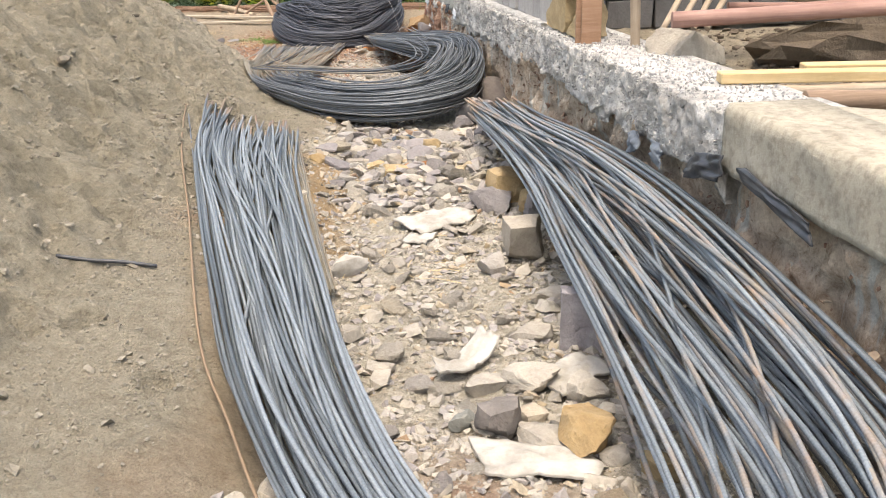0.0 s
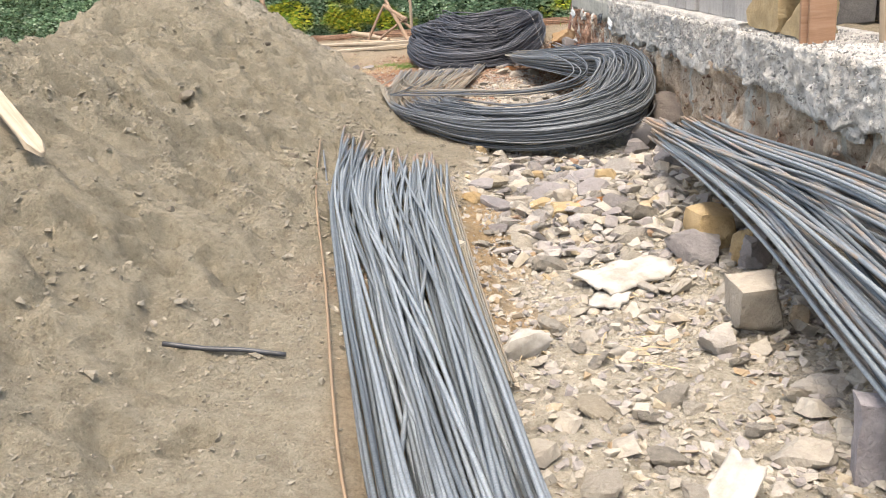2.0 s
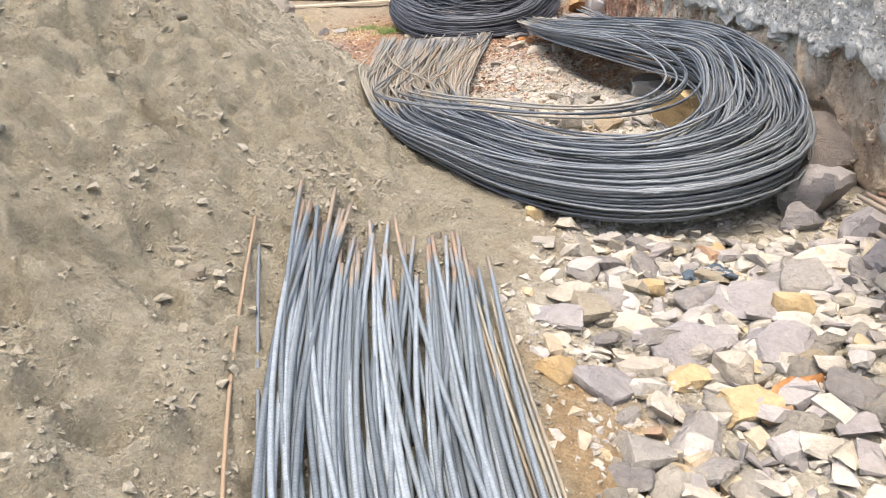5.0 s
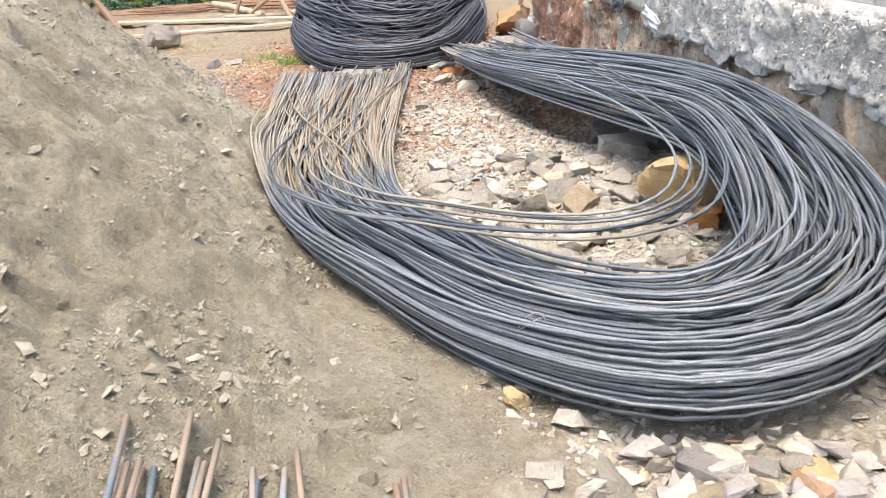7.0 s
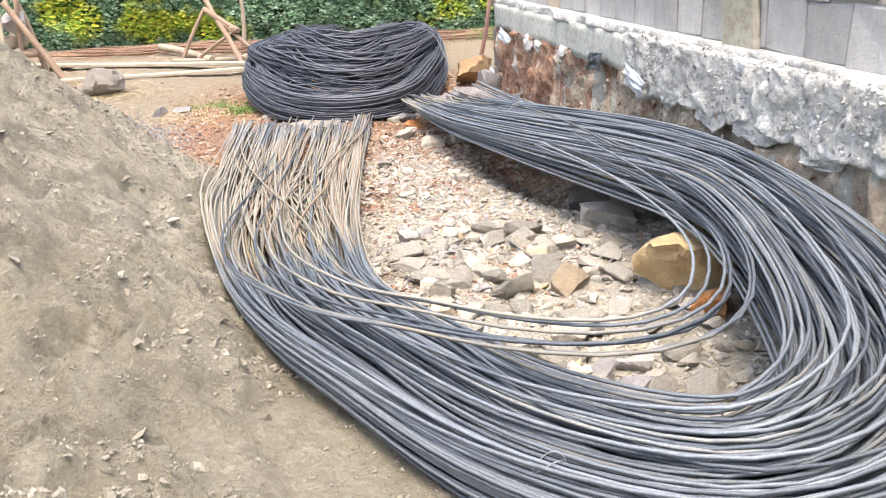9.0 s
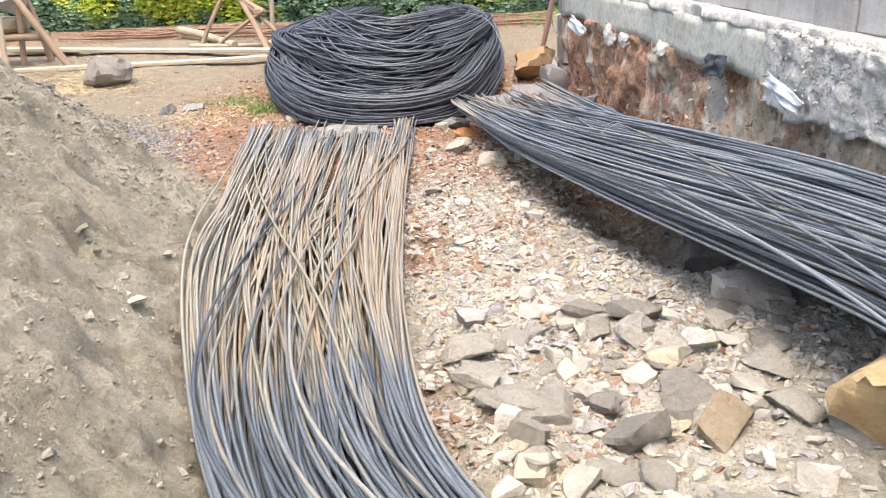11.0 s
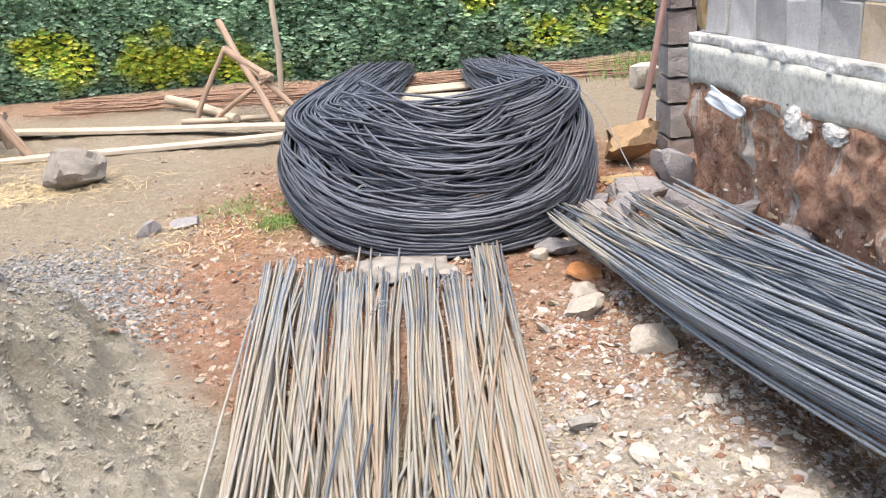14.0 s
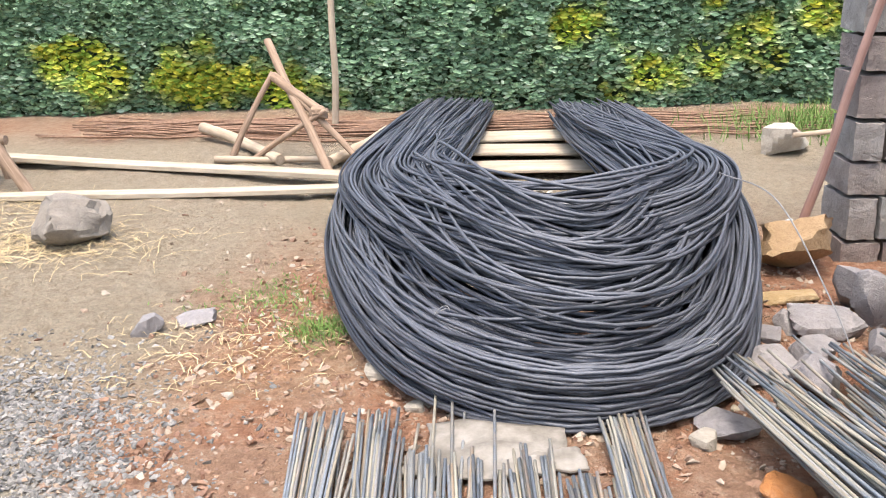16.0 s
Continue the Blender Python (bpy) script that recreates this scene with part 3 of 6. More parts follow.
WALL_HANK = [(-0.45, 14.45, -0.02, 0.05, 0.02, 0), (-0.30, 13.6, 0.0, 0.05, 0.02, 0), (-0.12, 12.6, 0.04, 0.05, 0.02, 0), (0.03, 11.6, 0.10, 0.05, 0.02, 0), (0.14, 10.6, 0.16, 0.06, 0.02, 0), (0.22, 9.4, 0.2, 0.06, 0.02, 0), (0.2, 8.4, 0.2, 0.06, 0.02, 0)]
bend_bars(mid_bars, WALL_HANK, 7, 0.0066, m_bar_mid, 29, (0.5, 0.3), samples=40, clump=4, wander=0.4, rust_of=lambda x, y, g: 0.6 * step(12.8, 14.0, y) * g.uniform(0.4, 1))
INNER_KEYS = [(-2.0, 12.6, -0.10, 0.3, 0.01, 0), (-1.95, 10.8, -0.04, 0.25, 0.02, 0), (-1.80, 9.4, 0.14, 0.20, 0.03, 0), (-1.50, 8.62, 0.24, 0.16, 0.03, 0), (-1.16, 8.30, 0.27, 0.15, 0.02, 0), (-0.90, 8.12, 0.27, 0.15, 0.02, 0),
              (-0.64, 8.04, 0.28, 0.15, 0.02, 0), (-0.42, 8.10, 0.28, 0.14, 0.03, 0), (-0.24, 8.33, 0.29, 0.13, 0.03, 0), (-0.12, 8.8, 0.30, 0.14, 0.03, 0), (-0.14, 9.6, 0.30, 0.2, 0.03, 0), (-0.35, 11.0, 0.25, 0.3, 0.03, 0)]
bend_bars(mid_bars, INNER_KEYS, 7, 0.0058, m_bar_mid, 24, (0.8, 0.8), samples=60, clump=2, wander=0.5, cross=0.6, rust_of=lambda x, y, g: (0.5 if g.uniform() < 0.4 else 0.1) * step(-0.2, -0.6, x))

# the tall pile of bent bars before the hedge
far_bars = empty("bent_rebar_pile", "tall pile of dark steel reinforcing bars bent round", "rebar bundle", "rebar bundles")
FAR_KEYS = [(-2.22, 20.0, 0.06, 0.32, 0.06, 0), (-2.38, 18.6, 0.10, 0.36, 0.09, 0.02), (-2.52, 17.3, 0.13, 0.38, 0.15, 0.06), (-2.58, 16.2, 0.13, 0.36, 0.20, 0.14),
            (-2.46, 15.3, 0.18, 0.36, 0.20, 0.24), (-2.13, 14.62, 0.14, 0.40, 0.19, 0.32), (-1.72, 14.38, 0.08, 0.42, 0.19, 0.34), (-1.33, 14.50, 0.08, 0.38, 0.19, 0.32),
            (-1.07, 14.97, 0.15, 0.32, 0.20, 0.24), (-0.96, 15.6, 0.15, 0.34, 0.18, 0.14), (-0.97, 16.5, 0.18, 0.36, 0.14, 0.05), (-1.04, 17.6, 0.16, 0.34, 0.10, 0), (-1.10, 19.3, 0.10, 0.32, 0.06, 0)]
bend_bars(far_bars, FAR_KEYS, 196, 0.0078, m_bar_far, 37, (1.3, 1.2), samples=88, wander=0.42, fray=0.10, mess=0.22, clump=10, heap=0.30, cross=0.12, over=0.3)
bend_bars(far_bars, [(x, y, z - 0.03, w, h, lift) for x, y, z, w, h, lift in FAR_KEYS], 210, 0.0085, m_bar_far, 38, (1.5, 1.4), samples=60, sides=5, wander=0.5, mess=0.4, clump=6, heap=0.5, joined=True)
# strands drawn tight across the top of the pile
TOP_KEYS = [(-2.20, 20.1, 0.12, 0.30, 0.05, 0), (-2.38, 18.6, 0.18, 0.32, 0.07, 0), (-2.52, 17.2, 0.22, 0.30, 0.08, 0), (-2.60, 16.1, 0.24, 0.26, 0.10, 0), (-2.48, 15.45, 0.27, 0.22, 0.12, 0.05),
            (-2.20, 14.98, 0.29, 0.22, 0.13, 0.10), (-1.75, 14.78, 0.30, 0.22, 0.13, 0.12), (-1.30, 14.86, 0.33, 0.20, 0.13, 0.10), (-1.02, 15.13, 0.38, 0.18, 0.13, 0.05), (-0.88, 15.7, 0.36, 0.20, 0.12, 0),
            (-0.95, 16.6, 0.30, 0.28, 0.09, 0), (-1.06, 17.8, 0.22, 0.32, 0.07, 0), (-1.14, 19.4, 0.13, 0.30, 0.05, 0)]
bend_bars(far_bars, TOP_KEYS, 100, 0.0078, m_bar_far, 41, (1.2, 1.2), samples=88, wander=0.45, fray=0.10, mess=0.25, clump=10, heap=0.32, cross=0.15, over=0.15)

# ---------------------------------------------------------------- foundation wall


def wall_material(name, stops, streak=True, rough=0.92, strength=0.9):
    m, nt, b = material(name, rough, spec=0.15)
    n1 = tnoise(nt, 3.2 if strength > 0.6 else 2.4, 8, 0.68, distort=1.2 if strength > 0.6 else 0.5, stretch=(1.0, 1.0, 0.45) if streak else None)
    n2, n3 = tnoise(nt, 26, 6, 0.7), tnoise(nt, 90, 3, 0.7)
    c = ramp(nt, n1, stops)
    c = mix(nt, 0.6, c, ramp(nt, n2, [(0.34, (0.45, 0.42, 0.40)), (0.56, (1, 1, 1))]), "MULTIPLY")
    nt.links.new(c, b.inputs["Base Color"])
    bump(nt, b, n3, 0.4, 0.006, bump(nt, b, n2, strength, 0.03))
    return m


def foundation_material():
    """Tan cut rock and soil, red-brown towards the far end, with pale mortar runs."""
    m, nt, b = material("foundation_face", 0.93, spec=0.12)
    n1, n2, n3 = tnoise(nt, 4.5, 9, 0.72, distort=0.4), tnoise(nt, 20, 9, 0.78, distort=0.3), tnoise(nt, 95, 4, 0.75)
    sep = nt.nodes.new("ShaderNodeSeparateXYZ")
    nt.links.new(nt.nodes.new("ShaderNodeTexCoord").outputs["Object"], sep.inputs[0])
    far = nt.nodes.new("ShaderNodeMapRange")
    far.inputs[1].default_value, far.inputs[2].default_value = 10.6, 13.4
    far.inputs[3].default_value, far.inputs[4].default_value = -0.10, 0.13
    nt.links.new(sep.outputs[1], far.inputs[0])
    red = nt.nodes.new("ShaderNodeMath")
    red.operation = "ADD"
    nt.links.new(tnoise(nt, 2.4, 7, 0.65, distort=0.6), red.inputs[0])
    nt.links.new(far.outputs[0], red.inputs[1])
    tan_rock = ramp(nt, n2, [(0.34, (0.34, 0.235, 0.16)), (0.45, (0.58, 0.46, 0.345)), (0.62, (0.80, 0.69, 0.55))])
    red_soil = ramp(nt, n2, [(0.34, (0.19, 0.085, 0.055)), (0.46, (0.45, 0.23, 0.15)), (0.62, (0.68, 0.44, 0.31))])
    c = mix(nt, ramp(nt, red.outputs[0], [(0.48, (0, 0, 0)), (0.55, (0.9, 0.9, 0.9))]), tan_rock, red_soil)
    run = tnoise(nt, 4.0, 8, 0.65, distort=0.2, stretch=(1.6, 1.6, 0.22))
    c = mix(nt, ramp(nt, run, [(0.56, (0, 0, 0)), (0.60, (0.8, 0.8, 0.8))]), c, ramp(nt, n2, [(0.3, (0.50, 0.50, 0.45)), (0.65, (0.80, 0.80, 0.74))]))
    c = mix(nt, 0.55, c, ramp(nt, n1, [(0.36, (0.40, 0.33, 0.28)), (0.46, (1, 1, 1))]), "MULTIPLY")
    c = mix(nt, 0.3, c, ramp(nt, n3, [(0.32, (0.45, 0.42, 0.4)), (0.56, (1, 1, 1))]), "MULTIPLY")
    nt.links.new(c, b.inputs["Base Color"])
    bump(nt, b, n3, 0.5, 0.008, bump(nt, b, n2, 1.0, 0.035, bump(nt, b, n1, 0.7, 0.06)))
    return m


m_cut = foundation_material()
m_rough_concrete = wall_material("rough_concrete", [(0.35, (0.50, 0.48, 0.45)), (0.5, (0.66, 0.64, 0.60)), (0.65, (0.78, 0.765, 0.73))], False)
m_beam = wall_material("cast_concrete", [(0.35, (0.42, 0.42, 0.37)), (0.5, (0.51, 0.505, 0.45)), (0.68, (0.60, 0.585, 0.53))], True, strength=0.25)
m_slab = wall_material("floor_slab_concrete", [(0.35, (0.34, 0.31, 0.25)), (0.5, (0.42, 0.385, 0.31)), (0.68, (0.48, 0.445, 0.37))], False, strength=0.3)
m_block = stone_material("block_stone", [(0.0, (0.38, 0.365, 0.35)), (0.4, (0.46, 0.45, 0.435)), (0.75, (0.54, 0.52, 0.50)), (0.93, (0.60, 0.585, 0.56)), (1.0, (0.54, 0.42, 0.28))], scale=3.0, dust=(0.5, 0.49, 0.47))
m_mortar = wall_material("mortar", [(0.35, (0.30, 0.29, 0.27)), (0.65, (0.46, 0.44, 0.41))], False, strength=0.5)


def wall_point(y, off, z):
    """A point at off metres out from the wall's face."""
    x = wall_x(y)
    return (x - off * 0.9937, y - off * 0.1123, z)


def wall_sheet(name, y0, y1, z_lo, z_hi, depth, relief, mat, parent, step_m=0.035, thick=0.35, seed=0, ragged=0.0):
    """A rough-faced solid strip of wall between two heights (functions of y)."""
    ys = np.arange(y0, y1 + step_m / 2, step_m)
    nz = max(3, int(round((z_hi(y0) - z_lo(y0)) / step_m)))
    vs = np.linspace(0, 1, nz + 1)
    gy, gv = np.meshgrid(ys, vs, indexing="ij")
    lo, hi = z_lo(gy), z_hi(gy)
    lo = lo + ragged * (vnoise(gy, 0 * gy, 0.3, seed + 4) + 0.6 * vnoise(gy, 0 * gy, 0.11, seed + 5))
    z = lo + gv * (hi - lo)
    off = depth + relief(gy, z)
    X = wall_x(gy) - off * 0.9937
    Y = gy - off * 0.1123
    verts = np.stack([X.ravel(), Y.ravel(), z.ravel()], 1).tolist()
    n, mrow = len(ys), nz + 1
    idx = lambda i, j: i * mrow + j
    faces = [(idx(i, j), idx(i, j + 1), idx(i + 1, j + 1), idx(i + 1, j)) for i in range(n - 1) for j in range(nz)]
    base = len(verts)
    for i in range(n):
        for j in (0, nz):
            xx, yy, _ = wall_point(ys[i], -thick, 0)
            verts.append((xx, yy, float(z[i, j])))
    back = lambda i, k: base + 2 * i + k
    for i in range(n - 1):
        faces.append((idx(i, nz), back(i, 1), back(i + 1, 1), idx(i + 1, nz)))
        faces.append((idx(i + 1, 0), back(i + 1, 0), back(i, 0), idx(i, 0)))
        faces.append((back(i, 0), back(i + 1, 0), back(i + 1, 1), back(i, 1)))
    for i in (0, n - 1):
        faces.append(tuple([idx(i, j) for j in range(mrow)] + [back(i, 1), back(i, 0)]))
    ob = from_arrays(name, verts, faces, mat, parent, smooth=True)
    return ob


def beam_top(y):
    return 0.775 - 0.0075 * (y - 6.0)


wall = empty("wall_east", "foundation wall of rough stone and soil under a concrete beam and grey stone blocks", "wall", kind="structure")
wall_sheet("foundation", 0.2, 14.95, lambda y: 0 * y - 0.75, lambda y: beam_top(y) - 0.24, 0.0,
           lambda y, z: 0.025 * vnoise(y, z * 0.4, 0.22, 41) + 0.015 * vnoise(y, z * 0.6, 0.5, 42) - 0.03 + 0.022 * vnoise(y + 0.2 * z, z * 0.4, 0.09, 43) + 0.03 * step(0.05, 0.16, vnoise(y + 0.4 * z, z, 0.24, 46)) + 0.025 * (0.4 - np.abs(vnoise(y - 0.3 * z, z * 0.7, 0.14, 47))) + 0.018 * vnoise(y, z * 0.6, 0.045, 44) + 0.03 * step(0.2, 0.5, vnoise(y, z, 0.16, 45)) - 0.05 * step(0.2, -0.4, z), m_cut, wall, 0.03, 0.5, 1)
smooth_y = lambda y: step(11.0, 11.6, y) + step(3.5, 3.3, y)
wall_sheet("ring_beam", 3.3, 11.28, lambda y: beam_top(y) - 0.30, beam_top, 0.04,
           lambda y, z: (1 - 0.85 * np.clip(smooth_y(y), 0, 1)) * (0.010 * vnoise(y, z, 0.12, 51) + 0.020 * (0.4 - np.abs(vnoise(y + z, z - y, 0.06, 52))) + 0.016 * vnoise(y, z, 0.4, 53) + 0.014 * step(0.1, 0.2, vnoise(y, z, 0.08, 58)) + 0.012 * vnoise(y, z, 0.03, 59)), m_rough_concrete, wall, 0.018, 0.46, 7, 0.06)
wall_sheet("smooth_beam", 11.3, 14.93, lambda y: beam_top(y) - 0.27, lambda y: beam_top(y) - 0.03, 0.012,
           lambda y, z: 0.006 * vnoise(y, z, 0.12, 54) + 0.008 * vnoise(y, z, 0.5, 55), m_beam, wall, 0.05, 0.45, 9, 0.035)
wall_sheet("beam_crust", 6.75, 14.93, lambda y: beam_top(y) - 0.035, lambda y: beam_top(y) + 0.03, 0.0,
           lambda y, z: 0.022 * vnoise(y, z, 0.06, 56) + 0.02 * vnoise(y, z, 0.22, 57), m_rough_concrete, wall, 0.022, 0.3, 11, 0.01)
rng_s = np.random.default_rng(77)


def slab_box(name, corners, z0, z1, mat, parent=None, bevel=0.01):
    """A prism over a plan outline, with worn edges."""
    bm = bmesh.new()
    lo = [bm.verts.new((x, y, z0)) for x, y in corners]
    hi = [bm.verts.new((x, y, z1)) for x, y in corners]
    n = len(corners)
    bm.faces.new(lo[::-1])
    bm.faces.new(hi)
    for i in range(n):
        bm.faces.new((lo[i], lo[(i + 1) % n], hi[(i + 1) % n], hi[i]))
    if bevel:
        bmesh.ops.bevel(bm, geom=bm.edges[:], offset=bevel, segments=2, affect="EDGES", profile=0.6)
    return part(name, bm, mat, parent)


# the smoother cast end of the floor slab by the entrance
wall_sheet("slab_edge", 0.2, 3.34, lambda y: 0 * y + 0.585, lambda y: 0 * y + 0.835, 0.055,
           lambda y, z: 0.006 * vnoise(y, z, 0.10, 84) + 0.010 * vnoise(y, z, 0.45, 85) - 0.022 * step(0.80, 0.84, z + 0.018 * vnoise(y, z, 0.13, 86)), m_slab, wall, 0.025, 0.3, 13, 0.015)
ws = [wall_point(y, -0.2, 0)[:2] for y in (0.25, 3.30)]
ob = slab_box("floor_slab", [ws[0], (3.4, 0.25), (3.4, 2.9), (1.75, 3.1), ws[1]], 0.60, 0.831, m_slab, None, 0.004)
tagged(ob, "worn cast concrete floor slab edge with dusty top", "floor slab", kind="structure")


def block_mesh(name, lx, ly, lz, seed, chip=0.006):
    """A sawn stone block with slightly uneven edges; its face looks along -x."""
    rng = np.random.default_rng(seed)
    bm = bmesh.new()
    bmesh.ops.create_cube(bm, size=1.0)
    for v in bm.verts:
        v.co = Vector((v.co.x * lx, v.co.y * ly, v.co.z * lz)) + Vector(rng.normal(0, chip, 3))
    bmesh.ops.bevel(bm, geom=bm.edges[:], offset=0.008, segments=1, affect="EDGES")
    me = bpy.data.meshes.new(name)
    bm.to_mesh(me)
    bm.free()
    return me


def wall_matrix(y, off, z, turn=0.0):
    x, yy, _ = wall_point(y, off, z)
    return Matrix.Translation((x, yy, z)) @ Matrix.Rotation(math.atan2(0.1123, 0.9937) + turn, 4, "Z")


block_meshes = []
for i in range(8):
    me = block_mesh("block", 0.2, 0.302, 0.238, 200 + i)
    me.materials.append(m_block)
    block_meshes.append(me)
blocks_top = 4
wall_sheet("mortar_core", 6.7, 14.9, lambda y: beam_top(y) + 0.0, lambda y: beam_top(y) + 1.0, -0.085, lambda y, z: 0.006 * vnoise(y, z, 0.1, 71), m_mortar, wall, 0.08, 0.15, 8)
for course in range(blocks_top):
    y = 6.72 + (0.16 if course % 2 else 0.0)
    while y < 14.8:
        zc = beam_top(y) + 0.025 + 0.119 + course * 0.25
        ob = new("block", block_meshes[int(rng_s.integers(8))])
        ob.parent = wall
        ob.matrix_world = wall_matrix(y + 0.155, -0.165 + rng_s.normal(0, 0.005), zc, rng_s.normal(0, 0.012))
        y += 0.314


# a smooth mortar patch on one block
patch = new("mortar_patch", block_mesh("mortar_patch", 0.03, 0.30, 0.25, 288, 0.010))
patch.data.materials.append(m_slab)
patch.parent = wall
patch.matrix_world = wall_matrix(10.04, -0.050, beam_top(10.04) + 0.145)

# ---------------------------------------------------------------- stones


def rock_mesh(name, w, d, h, seed, mat, cuts=9, square=0.55, rough=0.025, n=6):
    """A broken stone: a block cut by planes, with a fine uneven skin. It stands on z = 0."""
    rng = np.random.default_rng(seed)
    bm = bmesh.new()
    bmesh.ops.create_cube(bm, size=2.0)
    bmesh.ops.subdivide_edges(bm, edges=bm.edges[:], cuts=n - 1, use_grid_fill=True)
    p = np.array([v.co for v in bm.verts])
    ball = p / np.linalg.norm(p, axis=1)[:, None]
    p = p * square + ball * (1 - square) * 1.15
    for _ in range(cuts):
        nv = rng.normal(0, 1, 3)
        nv /= np.linalg.norm(nv)
        lim = rng.uniform(0.58, 0.92)
        over = np.maximum(p @ nv - lim, 0)
        p = p - over[:, None] * nv
    q = p * 2.3 + seed * 3.17
    jit = np.stack([vnoise(q[:, 1] + q[:, 2] * 0.7, q[:, 0] - q[:, 2], 0.9, seed % 90 + k) for k in range(3)], 1)
    p = p + jit * rough * 2.0 + rng.normal(0, rough * 0.35, p.shape)
    lo, hi = p.min(0), p.max(0)
    p = (p - (lo + hi) / 2) / (hi - lo) * (w, d, h)
    p[:, 2] += h / 2
    for v, c in zip(bm.verts, p):
        v.co = c
    for f_ in bm.faces:
        f_.smooth = True
    me = bpy.data.meshes.new(name)
    bm.to_mesh(me)
    bm.free()
    me.set_sharp_from_angle(angle=radians(24))
    me.materials.append(mat)
    return me


def rock(x, y, w, d, h, mat, label, turn=0.0, tilt=(0.0, 0.0), sink=0.02, name="stone", group="", z=None, cuts=9, square=0.55, category="stone", rough=0.025):
    seed = int(abs(x * 731 + y * 389 + w * 1000)) % 9973
    ob = new(name, rock_mesh(name, w, d, h, seed, mat, cuts, square, rough))
    base = gz(x, y) if z is None else z
    ob.matrix_world = pose(x, y, base - sink, tilt[0], tilt[1], turn)
    return tagged(ob, label, category, group)


LOOSE = "loose stones on the site"
rock(0.45, 4.44, 0.23, 0.24, 0.24, m_lime, "squared pale limestone block lying on rubble", 8, cuts=4, square=0.93, name="stone_block", category="stone block")
rock(0.62, 3.42, 0.25, 0.26, 0.30, m_pale_slate, "squared pale grey slate block under the steel bars", -6, cuts=2, square=0.97, name="stone_block", category="stone block")
rock(0.47, 2.54, 0.20, 0.22, 0.17, m_ochre, "sharp-edged ochre stone wedge lying on rubble", 30, (12, -10), cuts=12)
for x, y, w, d, h, turn in ((0.15, 2.99, 0.18, 0.14, 0.08, 10), (0.33, 2.98, 0.2, 0.18, 0.12, 40), (0.32, 2.54, 0.17, 0.15, 0.08, 5), (0.38, 3.45, 0.19, 0.15, 0.08, -20), (0.54, 2.89, 0.15, 0.16, 0.1, 60), (0.54, 2.41, 0.1, 0.09, 0.06, 0)):
    rock(x, y, w, d, h, m_pale, "dusty pale broken stone in the rubble", turn, group=LOOSE)
rock(0.19, 2.62, 0.20, 0.17, 0.16, m_quoin, "dark brown broken stone in the rubble", 25, group=LOOSE)
rock(-0.24, 2.58, 0.15, 0.10, 0.06, m_quoin, "dark brown broken stone in the rubble", 0, group=LOOSE)
rock(0.06, 2.67, 0.12, 0.10, 0.09, m_quoin, "dark brown broken stone in the rubble", 70, group=LOOSE)
rock(0.66, 2.3, 0.12, 0.12, 0.1, m_ochre, "small ochre stone under the bars", 15, group=LOOSE)
rock(0.44, 5.52, 0.27, 0.25, 0.22, m_ochre, "rounded ochre stone beside the steel bars", 20, name="boulder")
rock(0.56, 5.3, 0.18, 0.17, 0.2, m_ochre, "rounded ochre stone beside the steel bars", 60)
rock(0.3, 5.39, 0.28, 0.22, 0.17, m_slate, "dark grey angular stone with flat top", -12, (0, 8))
rock(0.6, 5.29, 0.22, 0.2, 0.19, m_slate, "dark grey angular stone with flat top", 40)
rock(0.25, 4.26, 0.15, 0.13, 0.12, m_grey, "grey broken stone in the rubble", 20, group=LOOSE)
rock(0.55, 3.91, 0.2, 0.13, 0.06, m_grey, "flat grey stone flake in the rubble", -15, group=LOOSE)
rock(0.14, 7.02, 0.34, 0.24, 0.07, m_pale, "flat pale stone slab on the rubble", 5, (8, 0), cuts=5, square=0.85)
rock(0.42, 6.95, 0.32, 0.26, 0.24, m_slate, "grey angular stone leaning under the bars", 25, (10, 10))
rock(0.34, 7.75, 0.30, 0.26, 0.26, m_slate, "grey angular stone between two bar bundles", 50)
rock(0.20, 7.55, 0.18, 0.15, 0.13, m_slate, "grey angular stone between two bar bundles", 10)
rock(0.42, 7.35, 0.24, 0.22, 0.18, m_slate, "grey angular stone between two bar bundles", 75)
rock(0.52, 8.3, 0.30, 0.34, 0.34, m_quoin, "large dark stone by the foundation wall", 10)
SLABS = ((-0.46, 6.42, 0.24, 0.17, 0.07, 20, 34, -12), (-0.22, 6.44, 0.13, 0.20, 0.06, -20, 10, 58), (-0.16, 6.38, 0.21, 0.18, 0.07, 5, 24, 10), (-0.74, 6.16, 0.22, 0.18, 0.05, 55, 18, 14),
         (-0.87, 6.54, 0.18, 0.15, 0.04, -10, 12, 8), (-0.22, 6.72, 0.30, 0.24, 0.08, 0, 16, 0))
for x, y, w, d, h, turn, tx, ty in SLABS:
    rock(x, y, w, d, h, m_slate, "thin grey slate slab tipped on the rubble", turn, (tx, ty), 0.0, "slate_slab", "slate slabs in the rubble", cuts=7, square=0.7, category="slab")
